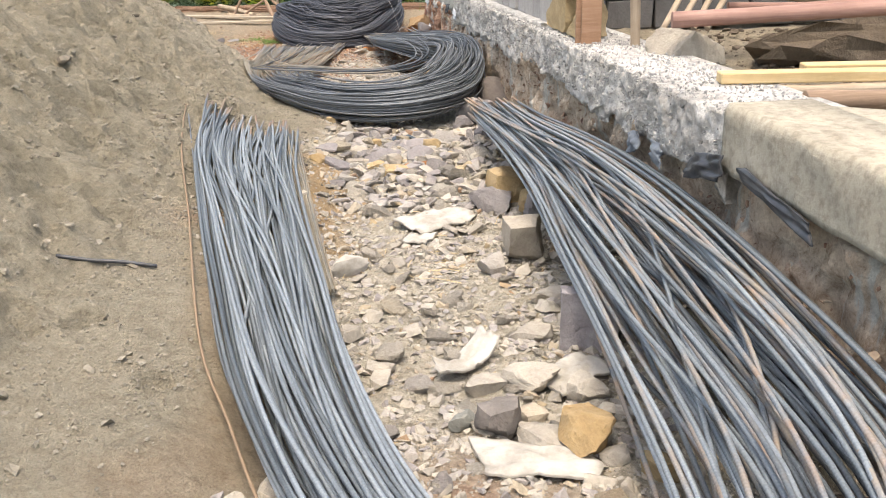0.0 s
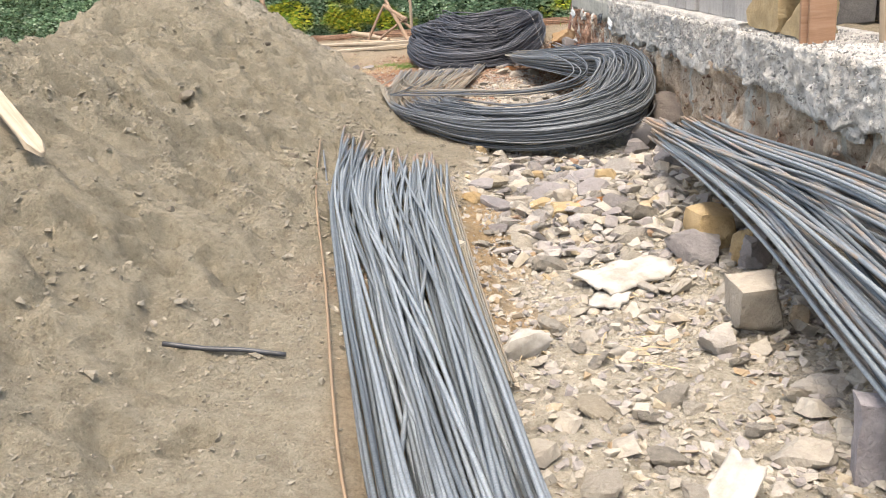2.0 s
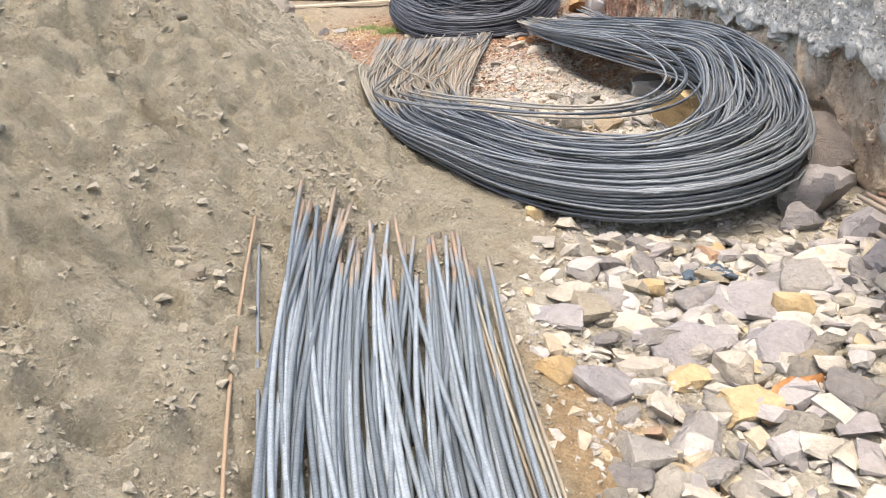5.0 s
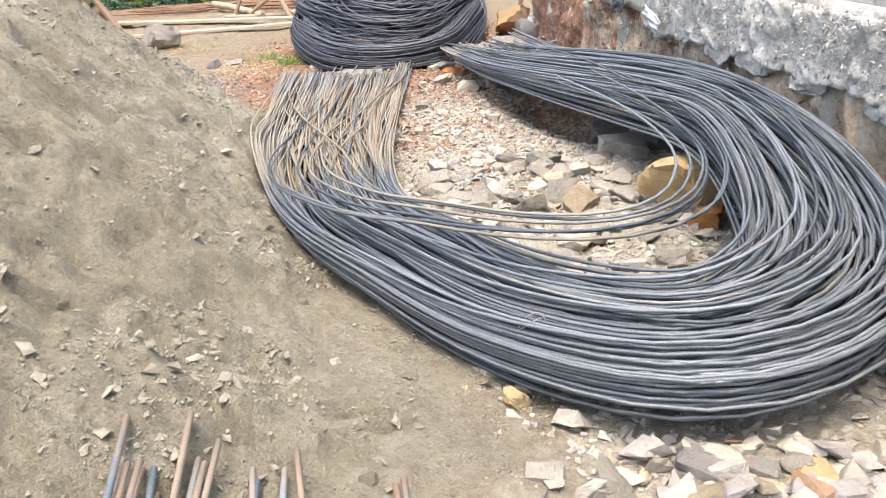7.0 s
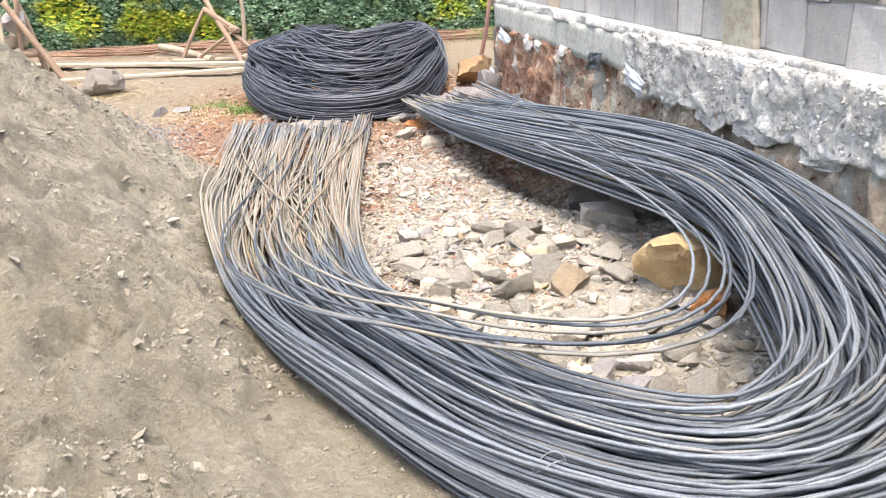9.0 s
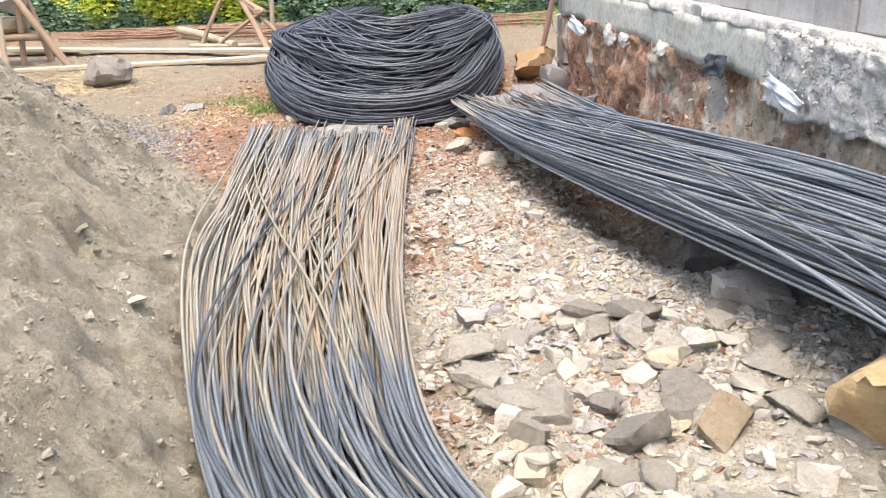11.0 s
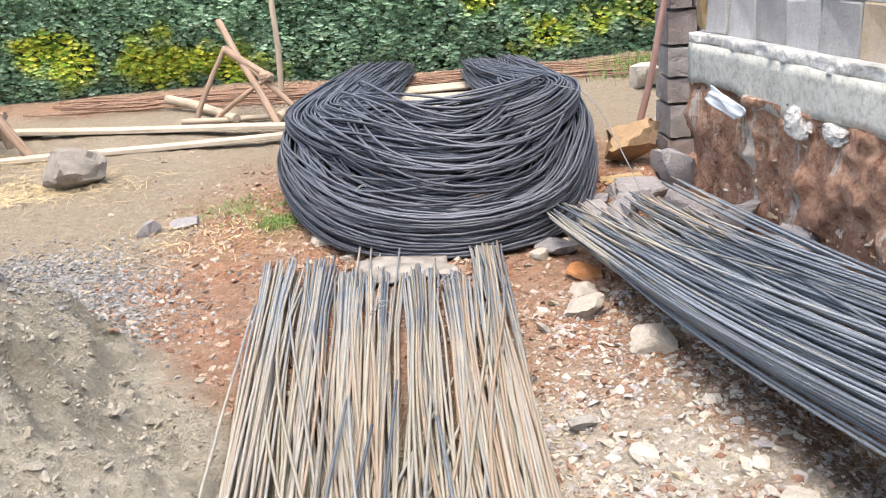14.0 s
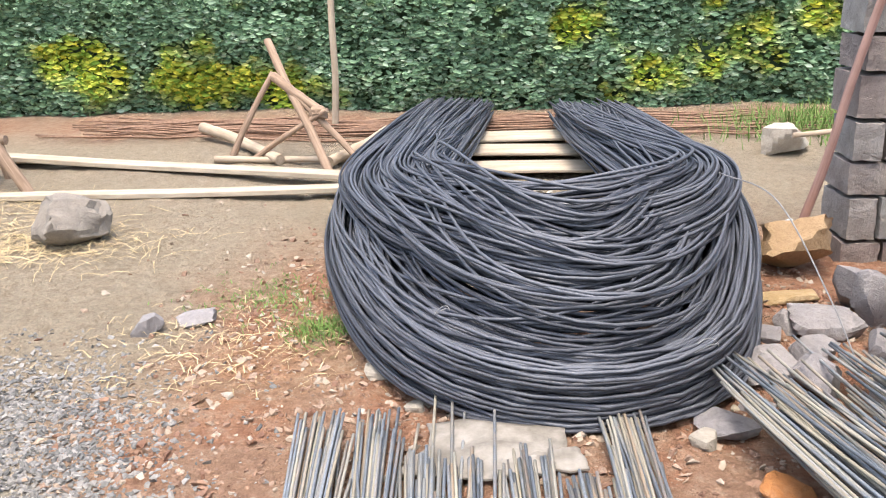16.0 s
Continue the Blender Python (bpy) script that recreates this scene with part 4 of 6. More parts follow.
for x, y, w, d, h, turn, mm in ((-0.83, 6.74, 0.17, 0.13, 0.09, 20, m_lime), (-0.53, 6.85, 0.12, 0.1, 0.08, 10, m_ochre), (-0.76, 6.96, 0.14, 0.11, 0.08, 50, m_grey), (-0.06, 6.62, 0.15, 0.12, 0.12, 15, m_ochre),
                                (-0.34, 6.25, 0.15, 0.14, 0.11, 70, m_lime), (-0.48, 6.22, 0.14, 0.12, 0.07, 0, m_ochre), (-0.88, 6.15, 0.14, 0.12, 0.08, 30, m_ochre), (-0.62, 6.28, 0.18, 0.13, 0.08, 5, m_lime),
                                (-0.34, 6.06, 0.19, 0.14, 0.08, 25, m_ochre), (-0.96, 7.6, 0.09, 0.08, 0.07, 20, m_ochre), (-0.24, 7.22, 0.13, 0.1, 0.05, 0, m_ochre), (0.0, 7.3, 0.11, 0.1, 0.07, 40, m_lime)):
    rock(x, y, w, d, h, mm, "broken building stone lying in the rubble", turn, group=LOOSE)
rock(-0.17, 6.16, 0.10, 0.22, 0.07, m_orange, "broken piece of orange brick in the rubble", -35, name="brick_piece", category="brick", cuts=4, square=0.9)
rock(-0.01, 9.45, 0.40, 0.36, 0.28, m_bright_ochre, "large squared ochre stone beside the bent bars", 18, (0, 6), name="boulder", cuts=8, square=0.75, rough=0.045)
rock(0.06, 9.15, 0.18, 0.16, 0.12, m_orange, "orange-brown stone propping the bars", 40)
rock(-0.09, 10.4, 0.28, 0.2, 0.14, m_grey, "grey block stone under the bent bars", 5, cuts=4, square=0.9, name="stone_block", category="stone block")
rock(0.22, 10.5, 0.3, 0.3, 0.22, m_quoin, "dark stone propping up the bent bars", 45)
rock(-0.05, 11.1, 0.26, 0.24, 0.2, m_quoin, "dark stone propping up the bent bars", 10)
for x, y, w, d, h, turn, mm in ((-0.59, 8.95, 0.16, 0.14, 0.1, 20, m_lime), (-0.41, 8.7, 0.15, 0.1, 0.07, 0, m_grey), (-0.45, 8.55, 0.18, 0.1, 0.06, -15, m_slate), (-0.44, 9.7, 0.1, 0.08, 0.06, 10, m_grey), (-0.55, 9.92, 0.13, 0.1, 0.07, 35, m_grey),
                                (-0.93, 8.9, 0.14, 0.13, 0.09, 60, m_lime), (-1.19, 10.36, 0.12, 0.11, 0.08, 20, m_grey), (-0.92, 10.4, 0.17, 0.1, 0.06, 0, m_grey), (-0.82, 10.3, 0.14, 0.13, 0.07, 12, m_lime), (-0.4, 10.05, 0.14, 0.1, 0.07, 25, m_grey),
                                (-1.1, 10.42, 0.08, 0.08, 0.06, 0, m_slate)):
    rock(x, y, w, d, h, mm, "broken building stone inside the bent bars", turn, group=LOOSE)
rock(-1.06, 13.6, 0.20, 0.14, 0.06, m_orange, "flat orange-brown stone on red soil", -35, (6, 10))
rock(-0.31, 15.75, 0.46, 0.34, 0.36, m_split, "large split ochre-brown boulder by the wall corner", 8, (0, 0), name="boulder", cuts=9, square=0.72, rough=0.05)
rock(-0.50, 15.33, 0.30, 0.16, 0.07, m_ochre, "flat ochre stone below a boulder", 6)
for x, y, w, d, h, turn in ((-0.86, 14.45, 0.25, 0.2, 0.14, 10), (-0.46, 14.9, 0.34, 0.2, 0.13, -8), (-0.22, 15.22, 0.24, 0.24, 0.26, 20), (-0.20, 14.98, 0.26, 0.16, 0.30, -15), (-0.22, 14.38, 0.27, 0.2, 0.15, 15), (-0.72, 14.32, 0.18, 0.2, 0.18, 40), (-0.28, 14.66, 0.26, 0.2, 0.14, 70),
                            (-1.14, 14.06, 0.24, 0.2, 0.09, 25), (-0.62, 14.62, 0.2, 0.2, 0.14, 0), (-0.12, 14.1, 0.22, 0.2, 0.2, 30), (-0.05, 13.5, 0.26, 0.22, 0.2, 60), (-0.3, 13.9, 0.2, 0.2, 0.14, 5), (-0.60, 15.0, 0.18, 0.14, 0.1, 50), (-0.9, 14.75, 0.16, 0.14, 0.09, 15), (-0.38, 14.42, 0.18, 0.15, 0.1, 35), (-0.75, 14.85, 0.14, 0.12, 0.07, 70), (-0.98, 14.22, 0.15, 0.12, 0.06, 5), (-0.5, 14.18, 0.17, 0.13, 0.1, 80)):
    rock(x, y, w, d, h, m_slate, "grey angular stone heaped at the foot of the wall", turn, group="stones heaped by the wall corner", cuts=15, square=0.9, rough=0.012)
for x, y, w, d, h, turn in ((-1.11, 13.38, 0.13, 0.1, 0.06, 0), (-1.15, 13.1, 0.2, 0.16, 0.1, 20), (-1.24, 13.96, 0.12, 0.09, 0.07, 40), (-0.95, 12.72, 0.2, 0.16, 0.1, 10), (-0.72, 12.85, 0.16, 0.14, 0.12, 45), (-2.47, 14.55, 0.17, 0.13, 0.07, 15), (-1.49, 10.62, 0.07, 0.07, 0.05, 0), (-2.3, 14.3, 0.16, 0.12, 0.05, 60)):
    rock(x, y, w, d, h, m_lime, "pale mortar-stained stone on red soil", turn, group=LOOSE)
rock(-3.66, 14.98, 0.16, 0.14, 0.12, m_slate, "lump of bluish grey stone in dry grass", 0, group=LOOSE)
rock(-3.45, 15.1, 0.2, 0.16, 0.07, m_slate, "lump of bluish grey stone in dry grass", 30, group=LOOSE)
rock(0.4, 18.15, 0.34, 0.3, 0.24, m_lime, "pale stone lying on red soil near the hedge", 50, cuts=5, square=0.85)
rock(-4.58, 16.22, 0.50, 0.40, 0.33, m_dusty_grey, "big dusty boulder beside the planks", 25, name="boulder", cuts=14, square=0.6, rough=0.05)

m_pier = stone_material("pier_stone", [(0.0, (0.23, 0.185, 0.17)), (0.5, (0.31, 0.26, 0.235)), (1.0, (0.35, 0.35, 0.335))], dust=(0.45, 0.41, 0.36))
# free-standing pier of quoins past the wall's end
pier = empty("stone_pier", "pier of rough squared dark quoin stones past the wall", "stone pier", kind="structure")
zq = -0.36
k = 0
while zq < 1.7:
    hq = 0.225 + 0.035 * math.sin(k * 2.1)
    cuts_x = ((-0.03, 0.13), (0.145, 0.33)) if k % 2 else ((-0.04, 0.18), (0.195, 0.34))
    for x0, x1 in cuts_x:
        ob = new("quoin", rock_mesh("quoin", x1 - x0, 0.36, hq - 0.014, 300 + k * 7 + int(x1 * 30), m_pier, 0, 0.965, 0.026))
        ob.parent = pier
        ob.matrix_world = pose((x0 + x1) / 2, 16.04 + 0.02 * math.sin(k * 3.3 + x0), zq, 0, 0, 3 * math.sin(k * 1.7))
    zq += hq
    k += 1
# rough ochre stones ending the block courses
end_stones = empty("stone_jamb", "rough-faced ochre stones ending the block courses", "stone jamb", kind="structure")
for k in range(4):
    ob = new("quoin", rock_mesh("quoin", 0.24, 0.30 if k % 2 else 0.22, 0.238, 450 + k, m_ochre, 3, 0.9, 0.04))
    ob.parent = end_stones
    ob.matrix_world = wall_matrix(14.92 - (0.02 if k % 2 else 0.0), -0.13, beam_top(14.9) + 0.035 + 0.25 * k)

# ochre quoins at the doorway jamb
jamb = empty("stone_jamb", "rough-faced ochre stone blocks at the doorway edge", "stone jamb", kind="structure")
for k in range(4):
    split = 6.24 if k % 2 else 6.12
    for y0, y1 in ((5.78, split), (split + 0.015, 6.69)):
        ob = new("quoin", rock_mesh("quoin", 0.24, y1 - y0, 0.255, 400 + k * 3 + int(y1 * 10), m_ochre, 3, 0.92, 0.04))
        ob.parent = jamb
        ob.matrix_world = wall_matrix((y0 + y1) / 2, -0.15, beam_top(6.3) + 0.01 + 0.262 * k)

# ---------------------------------------------------------------- rubble by the hundred


def hull(points):
    bm = bmesh.new()
    for p in points:
        bm.verts.new(p)
    res = bmesh.ops.convex_hull(bm, input=bm.verts[:])
    junk = [g for g in res["geom_interior"] + res["geom_unused"] if isinstance(g, bmesh.types.BMVert)]
    bmesh.ops.delete(bm, geom=list(set(junk)), context="VERTS")
    bm.verts.index_update()
    v = np.array([x.co for x in bm.verts])
    f_ = [tuple(q.index for q in x.verts) for x in bm.faces]
    bm.free()
    return v, f_


CHIPS = []
for i in range(26):
    pts = rng_s.normal(0, 1, (9, 3))
    pts /= np.linalg.norm(pts, axis=1)[:, None]
    CHIPS.append(hull(pts * rng_s.uniform(0.75, 1.1, (9, 1)) * (1.0, rng_s.uniform(0.55, 0.9), rng_s.uniform(0.3, 0.6))))


PLATES = []
for i in range(30):
    pts = rng_s.normal(0, 1, (13, 3))
    pts /= np.linalg.norm(pts, axis=1)[:, None]
    PLATES.append(hull(np.sign(pts) * np.abs(pts) ** 0.55 * (1.0, rng_s.uniform(0.55, 0.95), rng_s.uniform(0.22, 0.5))))


def batch_mesh(name, places, sizes, rng, mat, templates, tumble=0.35):
    """Copies of small templates, turned and scaled, joined into one mesh."""
    pick = rng.integers(len(templates), size=len(places))
    all_v, all_f, base = [], [], 0
    for k, (tv, tf) in enumerate(templates):
        idx = np.nonzero(pick == k)[0]
        if not len(idx):
            continue
        a, b, c = rng.normal(0, tumble, len(idx)), rng.normal(0, tumble, len(idx)), rng.uniform(0, 6.28, len(idx))
        ca, sa, cb, sb, cc, sc = np.cos(a), np.sin(a), np.cos(b), np.sin(b), np.cos(c), np.sin(c)
        o = np.zeros_like(a)
        rx = np.stack([o + 1, o, o, o, ca, -sa, o, sa, ca], 1).reshape(-1, 3, 3)
        ry = np.stack([cb, o, sb, o, o + 1, o, -sb, o, cb], 1).reshape(-1, 3, 3)
        rz = np.stack([cc, -sc, o, sc, cc, o, o, o, o + 1], 1).reshape(-1, 3, 3)
        m = rz @ ry @ rx
        v = np.einsum("nij,kj->nki", m, tv) * (sizes[idx] * 0.5)[:, None, None] + places[idx][:, None, :]
        f_ = np.array(tf)[None] + (np.arange(len(idx)) * len(tv))[:, None, None] + base
        all_v.append(v.reshape(-1, 3))
        all_f.append(f_.reshape(-1, 3))
        base += len(idx) * len(tv)
    V, F_ = np.concatenate(all_v).astype(np.float32), np.concatenate(all_f).astype(np.int32)
    me = bpy.data.meshes.new(name)
    me.vertices.add(len(V))
    me.vertices.foreach_set("co", V.ravel())
    me.loops.add(len(F_) * 3)
    me.loops.foreach_set("vertex_index", F_.ravel())
    me.polygons.add(len(F_))
    me.polygons.foreach_set("loop_start", np.arange(0, len(F_) * 3, 3, dtype=np.int32))
    me.update(calc_edges=True)
    me.polygons.foreach_set("use_smooth", np.zeros(len(F_), dtype=bool))
    me.materials.append(mat)
    return new(name, me)


def scatter(name, label, category, n, region, size, mat, seed, lift=0.05, power=2.0, templates=None):
    """Many small broken pieces lying on the ground, as one mesh."""
    rng = np.random.default_rng(seed)
    xs, ys = region(rng, n)
    sz = size[0] + (size[1] - size[0]) * rng.uniform(0, 1, len(xs)) ** power
    places = np.stack([xs, ys, ground_z(xs, ys) + sz * lift * 0.5], 1)
    return tagged(batch_mesh(name, places, sz, rng, mat, templates or CHIPS), label, category, kind="stuff")


CRUMBS = []
for i in range(12):
    pts = np.array([(1, 0, 0), (-1, 0, 0), (0, 1, 0), (0, -1, 0), (0, 0, 1), (0, 0, -1)], float) * rng_s.uniform(0.6, 1.0, (6, 1)) + rng_s.normal(0, 0.12, (6, 3))
    CRUMBS.append((pts * (1, 0.9, 0.75), [(0, 2, 4), (2, 1, 4), (1, 3, 4), (3, 0, 4), (2, 0, 5), (1, 2, 5), (3, 1, 5), (0, 3, 5)]))


def area(x0, x1, y0, y1, keep):
    def pick(rng, n):
        xs, ys = rng.uniform(x0, x1, n), rng.uniform(y0, y1, n)
        k = keep(xs, ys) > rng.uniform(0, 1, n)
        k &= xs < wall_x(ys) - 0.05
        return xs[k], ys[k]
    return pick


def rubble_mask(x, y):
    s, rub, red, och = soil_masks(x, y)
    return np.clip(rub + 0.5 * red + 0.4 * och, 0.0, 1) * (0.55 + 0.45 * step(-0.4, 0.3, vnoise(x, y, 0.5, 91))) * (1 - 0.3 * step(9.8, 11.0, y))


m_red_chips = stone_material("red_chips", [(0.0, (0.22, 0.11, 0.07)), (0.5, (0.36, 0.22, 0.15)), (0.8, (0.46, 0.36, 0.27)), (1.0, (0.52, 0.46, 0.38))], island=True)
scatter("stone_chips", "scattered grey and pale stone chips", "stone chips", 44000, area(-1.8, 1.2, 1.4, 13.4, rubble_mask), (0.008, 0.10), m_chips, 1, power=4.0)
scatter("pale_chips", "scattered pale limestone chips and dust lumps", "stone chips", 44000, area(-1.5, 1.2, 1.4, 13.0, rubble_mask), (0.008, 0.07), m_pale_chips, 2, power=3.4)
scatter("rubble_plates", "flat broken building stones pressed into the rubble", "broken stones", 1900, area(-1.15, 1.0, 1.6, 10.3, rubble_mask), (0.03, 0.15), m_pale_chips, 12, power=2.6, templates=PLATES, lift=0.3)
scatter("slate_plates", "flat chips of grey and purple stone in the rubble", "broken stones", 1100, area(-0.66, 0.8, 5.3, 7.4, rubble_mask), (0.04, 0.15), m_chips, 13, power=2.0, templates=PLATES, lift=0.45)
scatter("red_soil_chips", "broken chips on red soil", "stone chips", 20000, area(-4.2, 0.2, 12.2, 17.5, lambda x, y: np.clip(soil_masks(x, y)[2], 0.03, 1)), (0.012, 0.075), m_red_chips, 3, power=2.8)
scatter("red_soil_chips", "broken chips on red soil beside the bars", "stone chips", 5200, area(-1.6, -0.3, 9.3, 13.2, lambda x, y: step(-0.2, 0.3, vnoise(x, y, 0.4, 97)) * step(-0.5, -1.1, x) + 0.25), (0.01, 0.07), m_red_chips, 14, power=2.8)
scatter("fine_rubble", "fine grey and pinkish crushed stone beside the bars", "crushed stone", 20000, area(-1.55, 0.2, 9.4, 13.4, lambda x, y: 0.35 + 0.65 * step(-0.2, 0.3, vnoise(x, y, 0.35, 98))), (0.008, 0.036), m_chips, 15, power=2.0)
scatter("gravel", "patch of grey crushed gravel", "gravel", 34000, area(-5.0, -2.5, 12.6, 15.0, lambda x, y: 1.25 * np.exp(-(((x + 3.85 - 0.25 * (13.7 - y)) / 0.58) ** 2 + ((y - 13.75) / 0.78) ** 2) ** 1.5) + 0.012), (0.016, 0.05), m_gravel, 4, power=1.5)
crumb_patches = lambda x, y: soil_masks(x, y)[0] * np.clip(0.22 + 0.78 * step(-0.15, 0.45, vnoise(x, y, 0.45, 95) + 0.5 * vnoise(x, y, 0.15, 96)), 0, 1)
scatter("sand_crumbs", "fine crumbs of damp grey sand", "sand crumbs", 120000, area(-4.9, -0.9, 1.2, 13.6, crumb_patches), (0.007, 0.030), m_clod, 6, power=3.2, templates=CRUMBS, lift=0.4)
scatter("sand_clods", "crumbled clods on the sand heap", "sand clods", 12000, area(-4.9, -1.0, 1.2, 13.0, crumb_patches), (0.02, 0.075), m_clod, 8, power=3.5, lift=0.25)
scatter("rubble_dust", "fine pale crumbs among the rubble", "rubble crumbs", 60000, area(-1.8, 1.2, 1.4, 13.4, rubble_mask), (0.004, 0.017), m_pale_chips, 9, power=2.5, templates=CRUMBS, lift=0.4)

# stones large enough to count, in the stony stretches
stone_meshes = []
for i in range(22):
    me = rock_mesh("rubble_stone", rng_s.uniform(0.9, 1.15), rng_s.uniform(0.6, 0.95), rng_s.uniform(0.26, 0.55), 700 + i, m_grey, 14, 0.82, 0.022, 4)
    me.transform(Matrix.Translation((0, 0, -0.2)))
    me.materials.clear()
    stone_meshes.append(me)
stone_sets = []
for mm in (m_grey, m_pale):
    row = []
    for me in stone_meshes:
        c = me.copy()
        c.materials.append(mm)
        row.append(c)
    stone_sets.append(row)


def strew(n, x0, x1, y0, y1, lo, hi, pale, seed, joined=False):
    rng = np.random.default_rng(seed)
    verts, faces, base = [], [], 0
    for _ in range(n):
        x, y = rng.uniform(x0, x1), rng.uniform(y0, y1)
        if x > wall_x(y) - 0.12 and y < 15:
            continue
        s = lo + (hi - lo) * rng.uniform() ** 1.8
        me = stone_sets[1 if rng.uniform() < pale else 0][int(rng.integers(22))]
        m = pose(x, y, gz(x, y) + s * 0.12, rng.normal(0, 14), rng.normal(0, 14), rng.uniform(0, 360)) @ Matrix.Diagonal((s, s, s, 1))
        if joined:
            verts.extend([tuple(m @ v.co) for v in me.vertices])
            faces.extend([tuple(q + base for q in p.vertices) for p in me.polygons])
            base += len(me.vertices)
        else:
            ob = new("rubble_stone", me)
            ob.matrix_world = m
            tagged(ob, "broken stone piece lying in the rubble", "stone", "rubble stones")
    if joined:
        tagged(from_arrays("stone_litter", verts, faces, m_chips if pale < 0.5 else m_pale_chips), "loose broken stones littering the ground", "stone litter", kind="stuff")


strew(210, -0.80, 0.62, 5.25, 7.3, 0.07, 0.21, 0.45, 1)
strew(40, -0.95, 0.2, 6.1, 7.4, 0.06, 0.16, 0.5, 2, True)
strew(60, -0.4, 0.6, 2.0, 4.9, 0.05, 0.17, 0.85, 3)
strew(95, -1.25, 0.1, 8.35, 10.4, 0.07, 0.22, 0.85, 4)
strew(24, -1.4, -0.3, 10.4, 13.0, 0.05, 0.12, 0.6, 5, True)
strew(22, -1.3, -0.2, 13.0, 15.2, 0.05, 0.14, 0.3, 6, True)


# stones showing in the face and top of the rough concrete
g9 = np.random.default_rng(99)
n = 9000
ys_, zs_ = g9.uniform(3.35, 11.3, n), g9.uniform(-0.27, 0.0, n)
place = np.array([wall_point(a, 0.045 + 0.012 * c, beam_top(a) + b) for a, b, c in zip(ys_, zs_, g9.normal(0, 1, n))])
on_top = np.array([wall_point(a, b, beam_top(a) + 0.004) for a, b in zip(g9.uniform(3.35, 11.3, 5000), g9.uniform(-0.40, 0.05, 5000))])
m_aggregate = stone_material("concrete_aggregate", [(0.0, (0.30, 0.30, 0.29)), (0.5, (0.50, 0.495, 0.48)), (1.0, (0.70, 0.69, 0.665))], island=True, dust=(0.7, 0.69, 0.66))
place = np.concatenate([place, on_top])
ob = batch_mesh("aggregate", place, 0.009 + 0.026 * g9.uniform(0, 1, len(place)) ** 3, g9, m_aggregate, CHIPS, 0.9)
ob.parent = wall
ob["kind"] = "stuff"

# stones and lumps of soil standing proud of the foundation's face
m_face_stones = stone_material("foundation_stones", [(0.0, (0.24, 0.12, 0.085)), (0.35, (0.40, 0.26, 0.18)), (0.6, (0.50, 0.38, 0.275)), (0.85, (0.54, 0.46, 0.36)), (1.0, (0.66, 0.64, 0.60))], island=True, dusty=0.2)
n = 2600
ys_, zs_ = g9.uniform(2.0, 14.9, n), g9.uniform(-0.45, 0.50, n)
place = np.array([wall_point(a, -0.004 + 0.02 * c, b) for a, b, c in zip(ys_, zs_, g9.normal(0, 1, n))])
ob = batch_mesh("face_stones", place, 0.014 + 0.055 * g9.uniform(0, 1, n) ** 3, g9, m_face_stones, CHIPS, 0.9)
ob.parent = wall
ob["kind"] = "stuff"

# ---------------------------------------------------------------- hedge


def leaf_material():
    m, nt, b = material("hedge_leaf", 0.6, spec=0.22)
    big = tnoise(nt, 0.55, 3, 0.55)
    c1 = ramp(nt, per_island(nt), [(0.0, (0.08, 0.15, 0.085)), (0.5, (0.155, 0.265, 0.15)), (0.8, (0.24, 0.37, 0.225)), (1.0, (0.36, 0.46, 0.34))])
    c2 = ramp(nt, per_island(nt), [(0.0, (0.14, 0.26, 0.03)), (0.5, (0.30, 0.38, 0.045)), (1.0, (0.62, 0.57, 0.07))])
    c = mix(nt, attr(nt, "yellow").outputs["Fac"], c1, c2)
    nt.links.new(c, b.inputs["Base Color"])
    b.inputs["Transmission Weight"].default_value = 0.0
    return m


m_leaf = leaf_material()
# dark colour for the hedge's solid core: the shade between leaves is painted in
m_hedge_shade, nt_, b_ = material("hedge_inner_shade", 0.9)
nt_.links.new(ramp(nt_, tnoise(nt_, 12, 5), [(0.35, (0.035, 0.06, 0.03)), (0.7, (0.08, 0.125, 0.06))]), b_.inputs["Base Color"])


